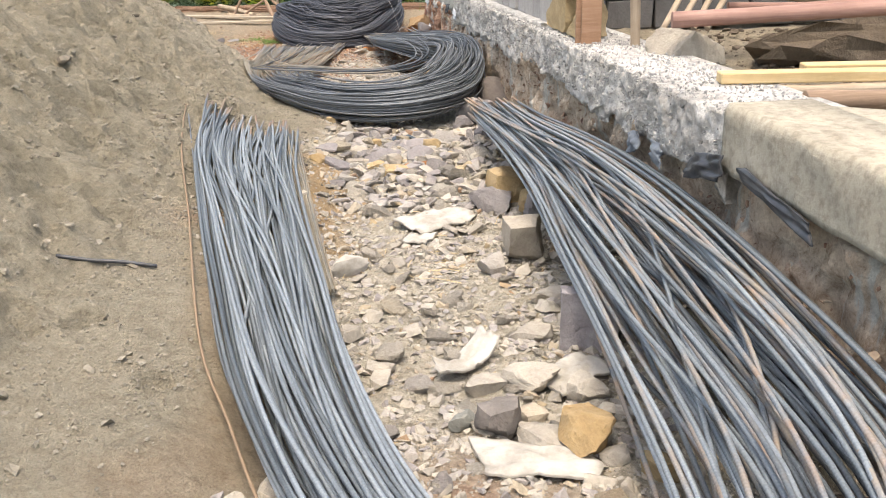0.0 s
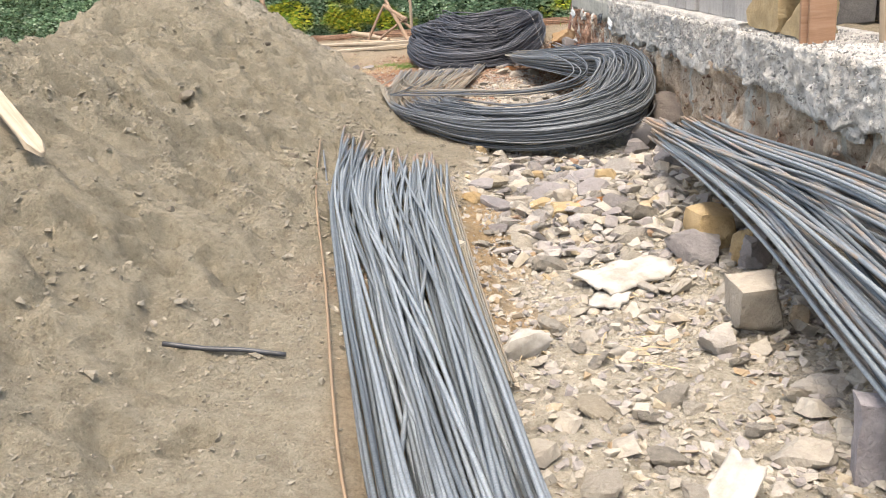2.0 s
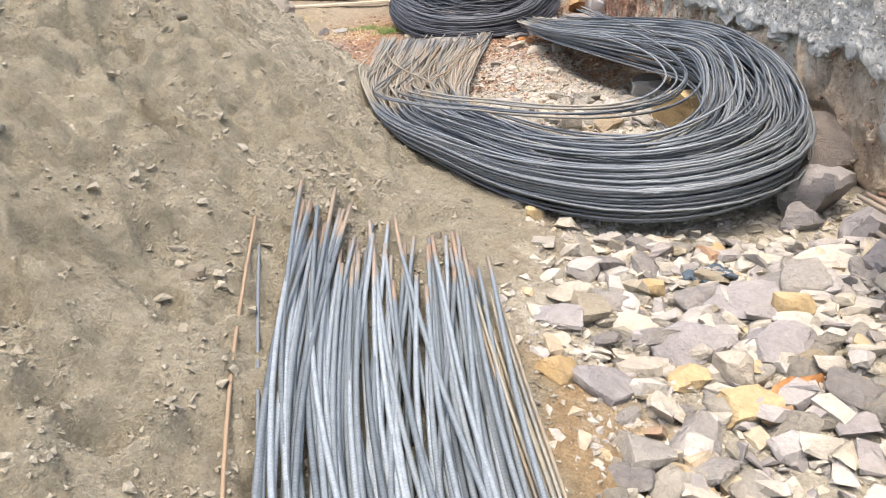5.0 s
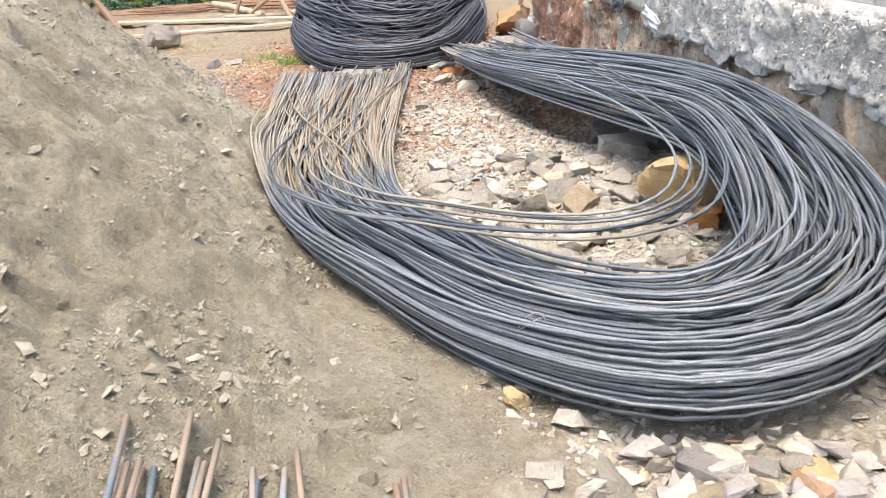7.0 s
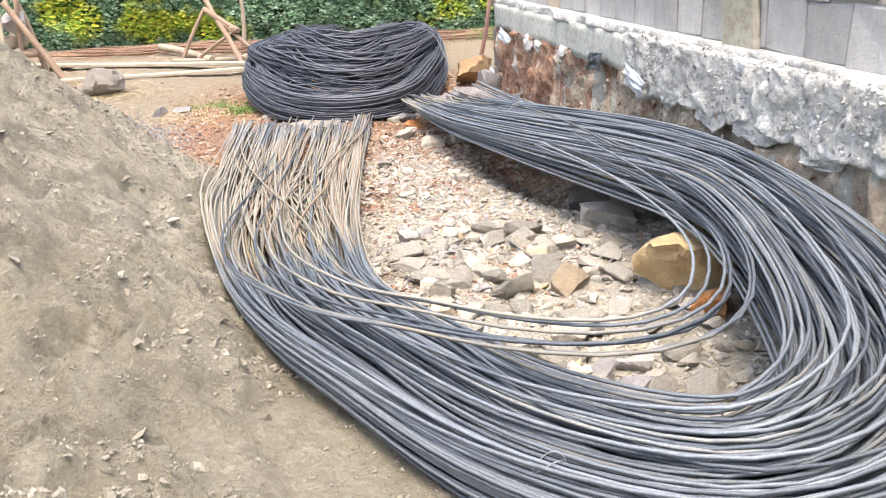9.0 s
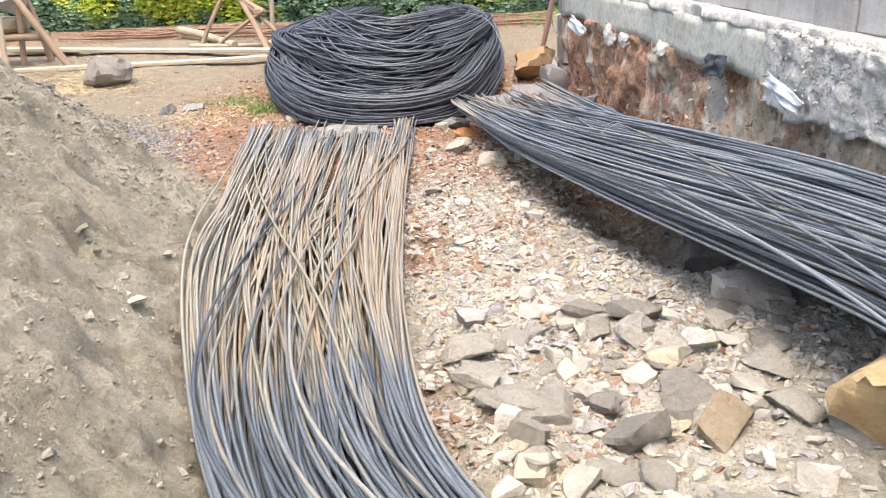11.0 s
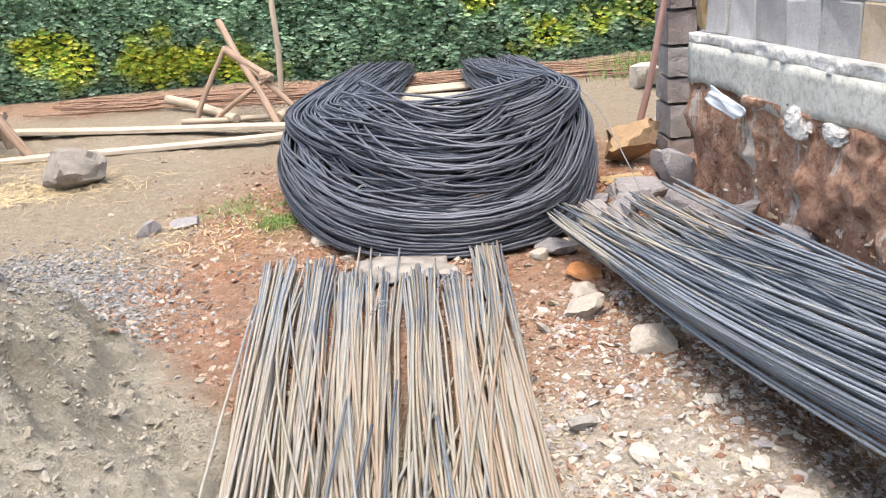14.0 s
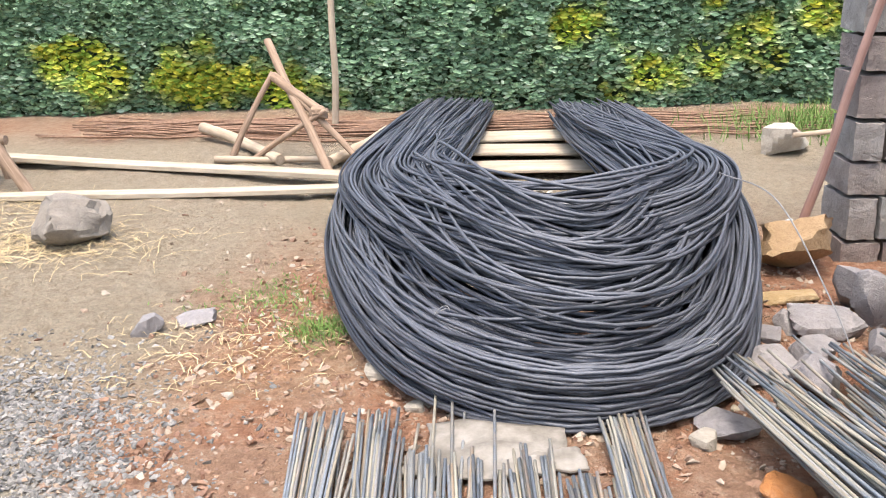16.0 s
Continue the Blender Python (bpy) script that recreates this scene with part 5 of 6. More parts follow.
def build_hedge(x0, x1, y0, top, count, seed):
    rng = np.random.default_rng(seed)
    hedge = empty("hedge", "dense clipped green hedge with yellow patches along the yard", "hedge", kind="structure")
    bm = bmesh.new()
    n = int((x1 - x0) / 0.25)
    rows = []
    for i in range(n + 1):
        x = x0 + (x1 - x0) * i / n
        d = 0.10 * float(vnoise(x, 0.0, 0.8, 61))
        g = gz(x, y0 + 0.3) - 0.1
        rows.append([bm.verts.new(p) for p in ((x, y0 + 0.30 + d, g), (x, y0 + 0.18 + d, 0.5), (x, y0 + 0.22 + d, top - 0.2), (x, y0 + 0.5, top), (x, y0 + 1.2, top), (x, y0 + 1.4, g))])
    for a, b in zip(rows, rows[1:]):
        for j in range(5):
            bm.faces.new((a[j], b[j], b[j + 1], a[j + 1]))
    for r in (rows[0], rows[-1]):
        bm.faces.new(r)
    part("inner_mass", bm, m_hedge_shade, hedge)
    x = rng.uniform(x0, x1, count)
    h = np.concatenate([rng.uniform(-0.16, 1.15, count * 3 // 4), rng.uniform(1.0, top + 0.05, count - count * 3 // 4)])
    face = y0 + 0.12 * vnoise(x, h, 0.7, 62) + 0.09 * vnoise(x, h, 0.25, 63) + 0.10 * step(0.25, -0.1, h)
    y = face + np.abs(rng.normal(0, 0.07, count))
    keep = vnoise(x, h, 0.16, 64) + rng.uniform(-0.7, 0.9, count) > -0.35
    x, y, h = x[keep], y[keep], h[keep]
    count = len(x)
    size = rng.uniform(0.025, 0.055, count)
    yaw, pit, rol = rng.normal(0, 0.9, count), rng.normal(-0.5, 0.5, count), rng.uniform(0, 6.28, count)
    verts, faces, yel = [], [], []
    spots = sum(np.exp(-((x - cx) / rx) ** 2 - ((h - cz) / rz) ** 2) for cx, cz, rx, rz in ((-5.3, 0.25, 1.2, 0.40), (-6.4, 0.5, 0.5, 0.25), (-0.2, 0.30, 0.8, 0.30), (0.9, 0.75, 0.8, 0.32), (-1.1, 0.75, 0.35, 0.2), (-4.2, 0.15, 0.4, 0.2), (-9.0, 0.5, 0.9, 0.4), (3.0, 0.4, 0.7, 0.4)))
    patch = step(0.35, 0.95, spots + 0.45 * vnoise(x, h, 0.35, 66) + 0.30 * vnoise(x, h, 0.13, 67))
    shape = np.array([(-1, 0, 0), (-0.25, -0.42, 0.05), (0.45, -0.36, 0.04), (1.0, 0, -0.12), (0.45, 0.36, 0.04), (-0.25, 0.42, 0.05)])
    for i in range(count):
        m = Euler((pit[i], rol[i], yaw[i])).to_matrix()
        m = np.array(m) @ np.array(((math.cos(rol[i]), -math.sin(rol[i]), 0), (0, 0, -1), (math.sin(rol[i]), math.cos(rol[i]), 0)))
        p = shape @ m.T * size[i] + (x[i], y[i], h[i])
        b = len(verts)
        verts.extend(p.tolist())
        faces.append((b, b + 1, b + 2, b + 3))
        faces.append((b, b + 3, b + 4, b + 5))
        yel.extend([patch[i]] * 6)
    ob = from_arrays("foliage", verts, faces, m_leaf, hedge)
    ob.data.attributes.new("yellow", "FLOAT", "POINT").data.foreach_set("value", np.array(yel, np.float32))
    ob["kind"] = "stuff"
    return hedge


build_hedge(-14.0, 5.0, 20.35, 1.75, 95000, 5)

# ---------------------------------------------------------------- timber, cloth and metal


def wood_material(name, dark, light, rough=0.75, axis="Y"):
    m, nt, b = material(name, rough, spec=0.25)
    st = {"X": (1.2, 22, 22), "Y": (22, 1.2, 22), "Z": (22, 22, 1.2)}[axis]
    g = tnoise(nt, 1.6, 6, 0.65, distort=0.7, stretch=st)
    c = ramp(nt, g, [(0.3, dark), (0.7, light)])
    c = mix(nt, 0.5, c, ramp(nt, tnoise(nt, 3.5, 5, 0.7), [(0.3, (0.55, 0.53, 0.5)), (0.65, (1, 1, 1))]), "MULTIPLY")
    nt.links.new(c, b.inputs["Base Color"])
    bump(nt, b, g, 0.35, 0.006)
    return m


m_plank = wood_material("weathered_plank", (0.33, 0.27, 0.20), (0.54, 0.47, 0.37), axis="X")
m_fresh = wood_material("fresh_sawn_plank", (0.55, 0.40, 0.20), (0.72, 0.56, 0.33), axis="X")
m_redwood = wood_material("reddish_board", (0.30, 0.17, 0.10), (0.44, 0.28, 0.19), axis="X")
m_pole = wood_material("barked_pole", (0.21, 0.14, 0.095), (0.40, 0.29, 0.21), axis="X")
m_pole_pale = wood_material("stripped_pole", (0.36, 0.28, 0.20), (0.52, 0.43, 0.33), axis="X")
m_pink_pole = wood_material("pinkish_pole", (0.29, 0.165, 0.135), (0.44, 0.28, 0.235), axis="X")


def plain_material(name, a, b_, rough, scale=12, spec=0.3, strength=0.3):
    m, nt, b = material(name, rough, spec=spec)
    n = tnoise(nt, scale, 6, 0.65)
    nt.links.new(ramp(nt, n, [(0.3, a), (0.7, b_)]), b.inputs["Base Color"])
    bump(nt, b, n, strength, 0.008)
    return m


m_sack = plain_material("white_woven_sack", (0.27, 0.25, 0.21), (0.56, 0.54, 0.50), 0.7, 9)
m_grey_sheet = plain_material("dirty_grey_sheet", (0.13, 0.115, 0.095), (0.33, 0.305, 0.27), 0.7, 9)
m_blue_rag = plain_material("blue_rag", (0.03, 0.05, 0.07), (0.09, 0.12, 0.15), 0.85)
m_black_plastic = plain_material("black_plastic", (0.018, 0.019, 0.022), (0.06, 0.065, 0.075), 0.38, 14, 0.5)
m_grey_plastic = plain_material("grey_plastic", (0.11, 0.13, 0.155), (0.24, 0.265, 0.30), 0.45, 10, 0.5)
m_white_plastic = plain_material("white_plastic", (0.36, 0.39, 0.41), (0.58, 0.60, 0.62), 0.4, 10, 0.5)
m_straw = plain_material("dry_straw", (0.42, 0.32, 0.17), (0.62, 0.50, 0.30), 0.85)
m_grass = plain_material("green_grass", (0.07, 0.14, 0.03), (0.18, 0.28, 0.07), 0.7)
m_rust_bar = plain_material("rusty_bar", (0.15, 0.085, 0.055), (0.30, 0.19, 0.13), 0.8, 30)
m_wire = plain_material("tie_wire", (0.16, 0.16, 0.165), (0.28, 0.28, 0.285), 0.4, 30)
# dark grey stone for the inner wall's blocks and one propping stone
m_dark_block = stone_material("dark_grey_block", [(0.0, (0.085, 0.085, 0.088)), (1.0, (0.17, 0.165, 0.16))], scale=3.0, dust=(0.26, 0.25, 0.24))


def along(p0, p1):
    """Matrix whose x axis runs from p0 to p1."""
    a, b = Vector(p0), Vector(p1)
    d = b - a
    q = d.to_track_quat("X", "Z")
    return Matrix.Translation((a + b) / 2) @ q.to_matrix().to_4x4(), d.length


def plank(p0, p1, wide, thick, mat, name, label, category="plank", group="", point=False, parent=None):
    m, ln = along(p0, p1)
    bm = bmesh.new()
    bmesh.ops.create_cube(bm, size=1.0)
    for v in bm.verts:
        v.co = Vector((v.co.x * ln, v.co.y * wide, v.co.z * thick))
    bmesh.ops.subdivide_edges(bm, edges=[e for e in bm.edges if abs((e.verts[0].co - e.verts[1].co).x) > 0.5 * ln], cuts=7)
    for v in bm.verts:
        s = math.sin(v.co.x * 2.1 + ln) * 0.006
        v.co.y += s
        v.co.z += 0.5 * s
        if point and v.co.x < -0.47 * ln:
            v.co.y *= 0.25
    bmesh.ops.bevel(bm, geom=[e for e in bm.edges if len(e.link_faces) == 2 and e.calc_face_angle(0) > 1.0], offset=min(0.005, thick * 0.2), segments=1, affect="EDGES")
    ob = part(name, bm, mat, parent)
    ob.matrix_world = m
    return ob if parent else tagged(ob, label, category, group)


def pole(p0, p1, r0, r1, mat, name, label, category="pole", group="", parent=None, sides=10, knots=0.12):
    """A slightly crooked round pole."""
    m, ln = along(p0, p1)
    seed = int(abs(p0[0] * 97 + p1[1] * 53) * 10) % 97
    bm = bmesh.new()
    rings = []
    n = 14
    for i in range(n + 1):
        t = i / n
        r = r0 + (r1 - r0) * t
        cy = 0.35 * r0 * float(vnoise(t * 3, seed, 1.0, 3))
        cz = 0.35 * r0 * float(vnoise(t * 3, seed + 9, 1.0, 4))
        ring = []
        for j in range(sides):
            a = 2 * math.pi * j / sides
            q = r * (1 + knots * float(vnoise(t * 9 + 0.6 * math.cos(a), seed + 0.6 * math.sin(a), 1.0, 6)))
            ring.append(bm.verts.new(((t - 0.5) * ln, cy + q * math.cos(a), cz + q * math.sin(a))))
        rings.append(ring)
    for a, b in zip(rings, rings[1:]):
        for j in range(sides):
            f_ = bm.faces.new((a[j], a[(j + 1) % sides], b[(j + 1) % sides], b[j]))
            f_.smooth = True
    bm.faces.new(rings[0][::-1])
    bm.faces.new(rings[-1])
    ob = part(name, bm, mat, parent)
    ob.matrix_world = m
    return ob if parent else tagged(ob, label, category, group)


def sheet(x, y, w, d, turn, mat, name, label, category, height=0.05, seed=0, z=None, stand=None, curl=0.0):
    """A crumpled cloth or sack with folds and thickness, lying or (stand) hanging on the wall at that tilt."""
    rng = np.random.default_rng(seed + 500)
    nx, ny = 18, 14
    ph = rng.uniform(0, 6.28, 6)
    top, bot = [], []
    bm = bmesh.new()
    for i in range(nx + 1):
        ra, rb = [], []
        for j in range(ny + 1):
            u, v = i / nx - 0.5, j / ny - 0.5
            a = math.atan2(v, u)
            r = max(abs(u), abs(v)) * 2
            edge = 1 + 0.12 * math.sin(2 * a + ph[0]) + 0.07 * math.sin(3 * a + ph[1]) + 0.03 * math.sin(7 * a + ph[2])
            px, py = u * w * edge, v * d * edge
            fold = math.sin(9 * u + 4 * v + ph[3]) * 0.30 + math.sin(13 * v - 6 * u + ph[4]) * 0.22 + 0.45 * float(vnoise(u * 6 + seed, v * 6, 1.0, 8)) + 0.25 * float(vnoise(u * 14, v * 14 + seed, 1.0, 9))
            pz = 0.6 * height * (0.55 * (1 - 0.6 * r) + 0.6 * fold * (0.35 + 0.65 * (1 - r * 0.6))) + curl * u * u
            ra.append(bm.verts.new((px, py, pz + 0.004)))
            rb.append(bm.verts.new((px, py, pz - 0.004)))
        top.append(ra)
        bot.append(rb)
    for i in range(nx):
        for j in range(ny):
            bm.faces.new((top[i][j], top[i + 1][j], top[i + 1][j + 1], top[i][j + 1])).smooth = True
            bm.faces.new((bot[i][j], bot[i][j + 1], bot[i + 1][j + 1], bot[i + 1][j])).smooth = True
    for i in range(nx):
        bm.faces.new((top[i][0], bot[i][0], bot[i + 1][0], top[i + 1][0]))
        bm.faces.new((top[i][ny], top[i + 1][ny], bot[i + 1][ny], bot[i][ny]))
    for j in range(ny):
        bm.faces.new((top[0][j], top[0][j + 1], bot[0][j + 1], bot[0][j]))
        bm.faces.new((top[nx][j], bot[nx][j], bot[nx][j + 1], top[nx][j + 1]))
    ob = part(name, bm, mat)
    if stand is None:
        sx, sy = (gz(x + 0.15, y) - gz(x - 0.15, y)) / 0.3, (gz(x, y + 0.15) - gz(x, y - 0.15)) / 0.3
        ob.matrix_world = pose(x, y, (gz(x, y) if z is None else z) + 0.02, math.degrees(math.atan(sy)), -math.degrees(math.atan(sx)), 0) @ pose(0, 0, 0, 0, 0, turn)
    else:
        ob.matrix_world = wall_matrix(y, x, z) @ pose(0, 0, 0, 0, -90 + stand, 0) @ pose(0, 0, 0, 0, 0, 90 + turn)
    return tagged(ob, label, category)


# scraps of sack in the rubble
sheet(0.08, 3.17, 0.34, 0.13, 48, m_sack, "sack_scrap", "torn strip of white woven sack on rubble", "sack", 0.06, 1, curl=0.25)
sheet(0.5, 3.04, 0.28, 0.20, 35, m_sack, "sack_scrap", "torn piece of white sack caught under stones", "sack", 0.07, 2)
sheet(0.28, 2.39, 0.36, 0.22, 0, m_sack, "sack_scrap", "crumpled white sack half buried in rubble", "sack", 0.06, 3)
sheet(-0.02, 5.11, 0.52, 0.30, 40, m_sack, "sack_scrap", "crumpled white woven sack spread over stones", "sack", 0.09, 4)
sheet(-0.14, 4.79, 0.2, 0.16, 70, m_sack, "sack_scrap", "dirty end of a white sack", "sack", 0.05, 5)
rock(-0.51, 4.26, 0.25, 0.13, 0.12, m_sack, "rolled white cement bag lying on rubble", 35, name="cement_bag", category="bag", cuts=3, square=0.35, rough=0.07)
sheet(-0.29, 6.93, 0.16, 0.12, 30, m_blue_rag, "rag", "crumpled dark blue rag between stones", "rag", 0.09, 6)
sheet(-0.36, 6.75, 0.10, 0.08, 80, m_blue_rag, "rag", "small dark blue rag between stones", "rag", 0.05, 7)
sheet(-2.02, 13.86, 0.52, 0.34, -6, m_grey_sheet, "plastic_sheet", "dirty grey sheet of plastic on red soil", "plastic sheet", 0.06, 8)
sheet(-1.80, 13.80, 0.2, 0.16, 10, m_grey_sheet, "sack_scrap", "torn dirty sack corner on red soil", "sack", 0.04, 9)
sheet(-0.16, 16.25, 0.3, 0.26, 20, m_white_plastic, "plastic_bag", "crumpled white plastic bag behind a boulder", "plastic bag", 0.22, 11)
# plastic caught under the concrete beam
sheet(0.09, 3.40, 0.26, 0.11, 10, m_black_plastic, "plastic_sheet", "black plastic sheet hanging from under the slab", "plastic sheet", 0.07, 12, z=0.57, stand=14)
sheet(0.08, 2.85, 0.50, 0.055, -6, m_black_plastic, "plastic_sheet", "black plastic edge hanging from under the slab", "plastic sheet", 0.03, 13, z=0.59, stand=6)
sheet(0.06, 4.35, 0.15, 0.10, 20, m_grey_plastic, "plastic_sheet", "grey plastic sheet hanging from the rough concrete", "plastic sheet", 0.05, 14, z=0.45, stand=8)
sheet(0.06, 4.02, 0.16, 0.08, -10, m_grey_plastic, "plastic_sheet", "grey plastic sheet hanging from the rough concrete", "plastic sheet", 0.05, 15, z=0.47, stand=8)
sheet(0.07, 14.30, 0.42, 0.09, -8, m_white_plastic, "plastic_sheet", "pale plastic sheet peeling from the beam", "plastic sheet", 0.04, 16, z=0.41, stand=15)
sheet(0.07, 11.05, 0.36, 0.06, -12, m_white_plastic, "plastic_sheet", "pale plastic sheet peeling from the beam", "plastic sheet", 0.06, 17, z=0.49, stand=15)
sheet(0.07, 11.75, 0.22, 0.12, 5, m_black_plastic, "plastic_sheet", "black plastic scrap stuck under the beam", "plastic sheet", 0.06, 18, z=0.50, stand=10)
for y, z, w, h in ((10.15, 0.33, 0.36, 0.22), (10.62, 0.38, 0.30, 0.14), (13.62, 0.35, 0.26, 0.16), (13.30, 0.37, 0.20, 0.11), (12.6, 0.40, 0.2, 0.12), (9.72, 0.38, 0.4, 0.14), (9.2, 0.37, 0.3, 0.14), (8.6, 0.38, 0.34, 0.13), (7.9, 0.39, 0.28, 0.12), (5.0, 0.42, 0.22, 0.11), (4.55, 0.44, 0.16, 0.10)):
    ob = new("concrete_spill", rock_mesh("concrete_spill", 0.085, w, h, int(y * 100), m_rough_concrete, 3, 0.30, 0.11, 10))
    ob.parent = wall
    ob.matrix_world = wall_matrix(y, 0.015, z)

# things on the sand
plank((-2.48, 4.38, gz(-2.48, 4.38) + 0.05), (-3.06, 4.93, gz(-3.06, 4.93) + 0.05), 0.075, 0.028, m_plank, "wooden_stake", "pale sawn board with a pointed end lying on sand", "board", point=True)
steel_rod = pole((-1.76, 3.71, gz(-1.76, 3.71) + 0.02), (-1.33, 3.77, gz(-1.33, 3.77) + 0.018), 0.010, 0.009, m_black_plastic, "steel_offcut", "short dark bar offcut lying on sand", "bar", knots=0.05)
rock(-1.85, 3.83, 0.05, 0.04, 0.03, m_lime, "small white stone on the sand", 20)
for x, y, s in ((-1.28, 7.72, 0.055), (-1.36, 7.15, 0.055), (-2.05, 6.84, 0.045), (-2.11, 4.65, 0.06), (-2.62, 6.2, 0.10), (-2.0, 6.2, 0.08), (-2.9, 8.6, 0.1), (-1.7, 8.3, 0.06)):
    rock(x, y, s, s * 0.85, s * 0.6, m_damp_clod, "clod of damp sand on the heap", 30, name="sand_clod", group="sand clods", category="clod", square=0.3)

rock(-2.40, 10.08, 0.14, 0.06, 0.018, m_pale, "flat pale stone flake stuck in sand", -25, (4, 8), cuts=6, square=0.8)
thin_bars = empty("thin_rebar_bundle", "thin dull bars lying beside the thick bundle", "rebar bundle", "rebar bundles")
g6 = np.random.default_rng(61)
for i in range(9):
    e = g6.uniform(-0.12, 0.12)
    k, _ = catmull([(-1.12 + 0.016 * (i - 4), 6.50 + e, 0), (-1.03 + 0.012 * (i - 4), 6.0, 0), (-0.90 + 0.01 * (i - 4), 5.4, 0), (-0.74 + 0.008 * (i - 4), 4.7, 0), (-0.55 + 0.006 * (i - 4), 3.9, 0)], 30)
    k[:, 2] = ground_z(k[:, 0], k[:, 1]) + 0.02 + 0.012 * (i % 3)
    k[:, 2] = np.convolve(np.pad(k[:, 2], 3, mode="edge"), np.ones(7) / 7, mode="valid") + 0.01
    add_bar("steel_bar", k, 0.0055, 6, np.full(30, 0.35 + 0.3 * g6.uniform()), m_bar_mid, thin_bars)

# two thin bars lying beside the sand leg
loose = empty("loose_bars", "two thin rusty bars lying beside the bundle", "steel bars")
for off in (0.0, 0.07):
    k, _ = catmull([(-1.97 + off, 6.75 - 3 * off, 0), (-1.70 + off, 5.6, 0), (-1.36 + off, 4.45, 0), (-0.97 + off, 3.1, 0), (-0.74 + off, 2.55, 0), (-0.50 + off, 2.0, 0), (-0.2 + off, 1.5, 0)], 40)
    k[:, 2] = np.convolve(np.pad(ground_z(k[:, 0], k[:, 1]), 5, mode="edge"), np.ones(11) / 11, mode="valid") + 0.035
    add_bar("steel_bar", k, 0.006, 6, np.full(40, 0.9 if off == 0 else 0.1), m_bar_mid, loose)

# timber by the hedge
Z = lambda x, y, h: (x, y, gz(x, y) + h)
plank(Z(-7.1, 18.35, 0.06), Z(-3.05, 17.45, 0.09), 0.15, 0.04, m_plank, "timber_plank", "long weathered plank lying by the hedge", group="planks by the hedge")
plank(Z(-7.4, 18.25, 0.03), Z(-5.6, 18.15, 0.03), 0.14, 0.04, m_plank, "timber_plank", "long weathered plank lying by the hedge", group="planks by the hedge")
plank(Z(-6.3, 17.15, 0.04), Z(-3.0, 17.2, 0.07), 0.13, 0.04, m_plank, "timber_plank", "long weathered plank lying by the hedge", group="planks by the hedge")
tripod = empty("stick_tripod", "rough tripod of lashed branches by the hedge", "tripod")
for p0, p1, r in (((-4.11, 18.1, -0.10), (-3.72, 18.25, 0.60), 0.028), ((-3.18, 17.65, -0.18), (-3.80, 18.5, 0.84), 0.038), ((-3.68, 18.2, 0.56), (-3.0, 17.88, -0.06), 0.030), ((-3.90, 18.1, -0.07), (-3.26, 17.98, 0.33), 0.026), ((-3.72, 18.22, 0.58), (-3.30, 18.05, 0.30), 0.040)):
    pole(p0, p1, r, r * 0.85, m_pole, "branch", "", parent=tripod)
knot = new("lashing", rock_mesh("lashing", 0.16, 0.12, 0.12, 9, m_pole, 4, 0.2, 0.08))
knot.parent = tripod
knot.matrix_world = pose(-3.33, 18.02, 0.24)
pole(Z(-4.55, 18.9, 0.10), Z(-3.66, 17.98, 0.05), 0.05, 0.045, m_pole_pale, "log", "stripped log lying under the branch tripod", "log", "logs by the hedge")
pole(Z(-3.24, 17.88, 0.05), Z(-2.86, 18.6, 0.17), 0.045, 0.04, m_pole_pale, "log", "stripped log lying under the branch tripod", "log", "logs by the hedge")
pole(Z(-4.2, 18.0, 0.035), Z(-3.1, 18.1, 0.035), 0.03, 0.025, m_pole_pale, "log", "thin stripped pole lying on the soil", "log", "logs by the hedge")
pole((-3.45, 19.45, -0.25), (-3.37, 19.45, 1.7), 0.035, 0.03, m_pole_pale, "fence_post", "weathered upright post before the hedge", "post")
pole((-6.9, 19.6, -0.25), (-6.86, 19.6, 1.7), 0.035, 0.03, m_pole_pale, "fence_post", "weathered upright post before the hedge", "post")
pole((-0.25, 15.98, -0.2), (0.03, 15.80, 1.30), 0.026, 0.022, m_pink_pole, "leaning_pole", "reddish wooden pole leaning beside the stone pier", "pole", knots=0.06)
pole((0.25, 17.6, 0.12), (1.3, 17.7, 0.16), 0.02, 0.018, m_pole_pale, "leaning_pole", "thin stick lying behind the stone pier", "pole")

# thin straight bars along the foot of the hedge
hedge_bars = empty("straight_rebar_bundle", "long thin rusty bars lying along the hedge", "rebar bundle")
g5 = np.random.default_rng(55)
for i in range(34):
    y0 = 18.75 + 0.95 * g5.uniform()
    x0, x1 = -6.2 + g5.uniform(0, 1.0), 1.4 + g5.uniform(-0.8, 0.5)
    xs = np.linspace(x0, x1, 26)
    ys = y0 + 0.10 * (xs - x0) / 6 * g5.normal(0, 1) + 0.05 * np.sin(xs * 0.6 + i) + 0.25 * step(-3.5, -6.5, xs) * g5.uniform(0.2, 1)
    add_bar("steel_bar", np.stack([xs, ys, ground_z(xs, ys) + 0.02 + 0.05 * g5.uniform()], 1), 0.008, 5, np.full(26, 0.8), m_rust_bar, hedge_bars)
for i, (y, w) in enumerate(((17.72, 0.34), (18.14, 0.36), (18.6, 0.38))):
    plank(Z(-2.35, y, 0.06), Z(-1.15, y - 0.05, 0.06), w, 0.025, m_plank, "shutter_board", "pale formwork board lying between the bar ends", "board", "formwork boards")
strew(26, -2.1, -1.3, 16.6, 17.4, 0.06, 0.16, 1.0, 9, True)

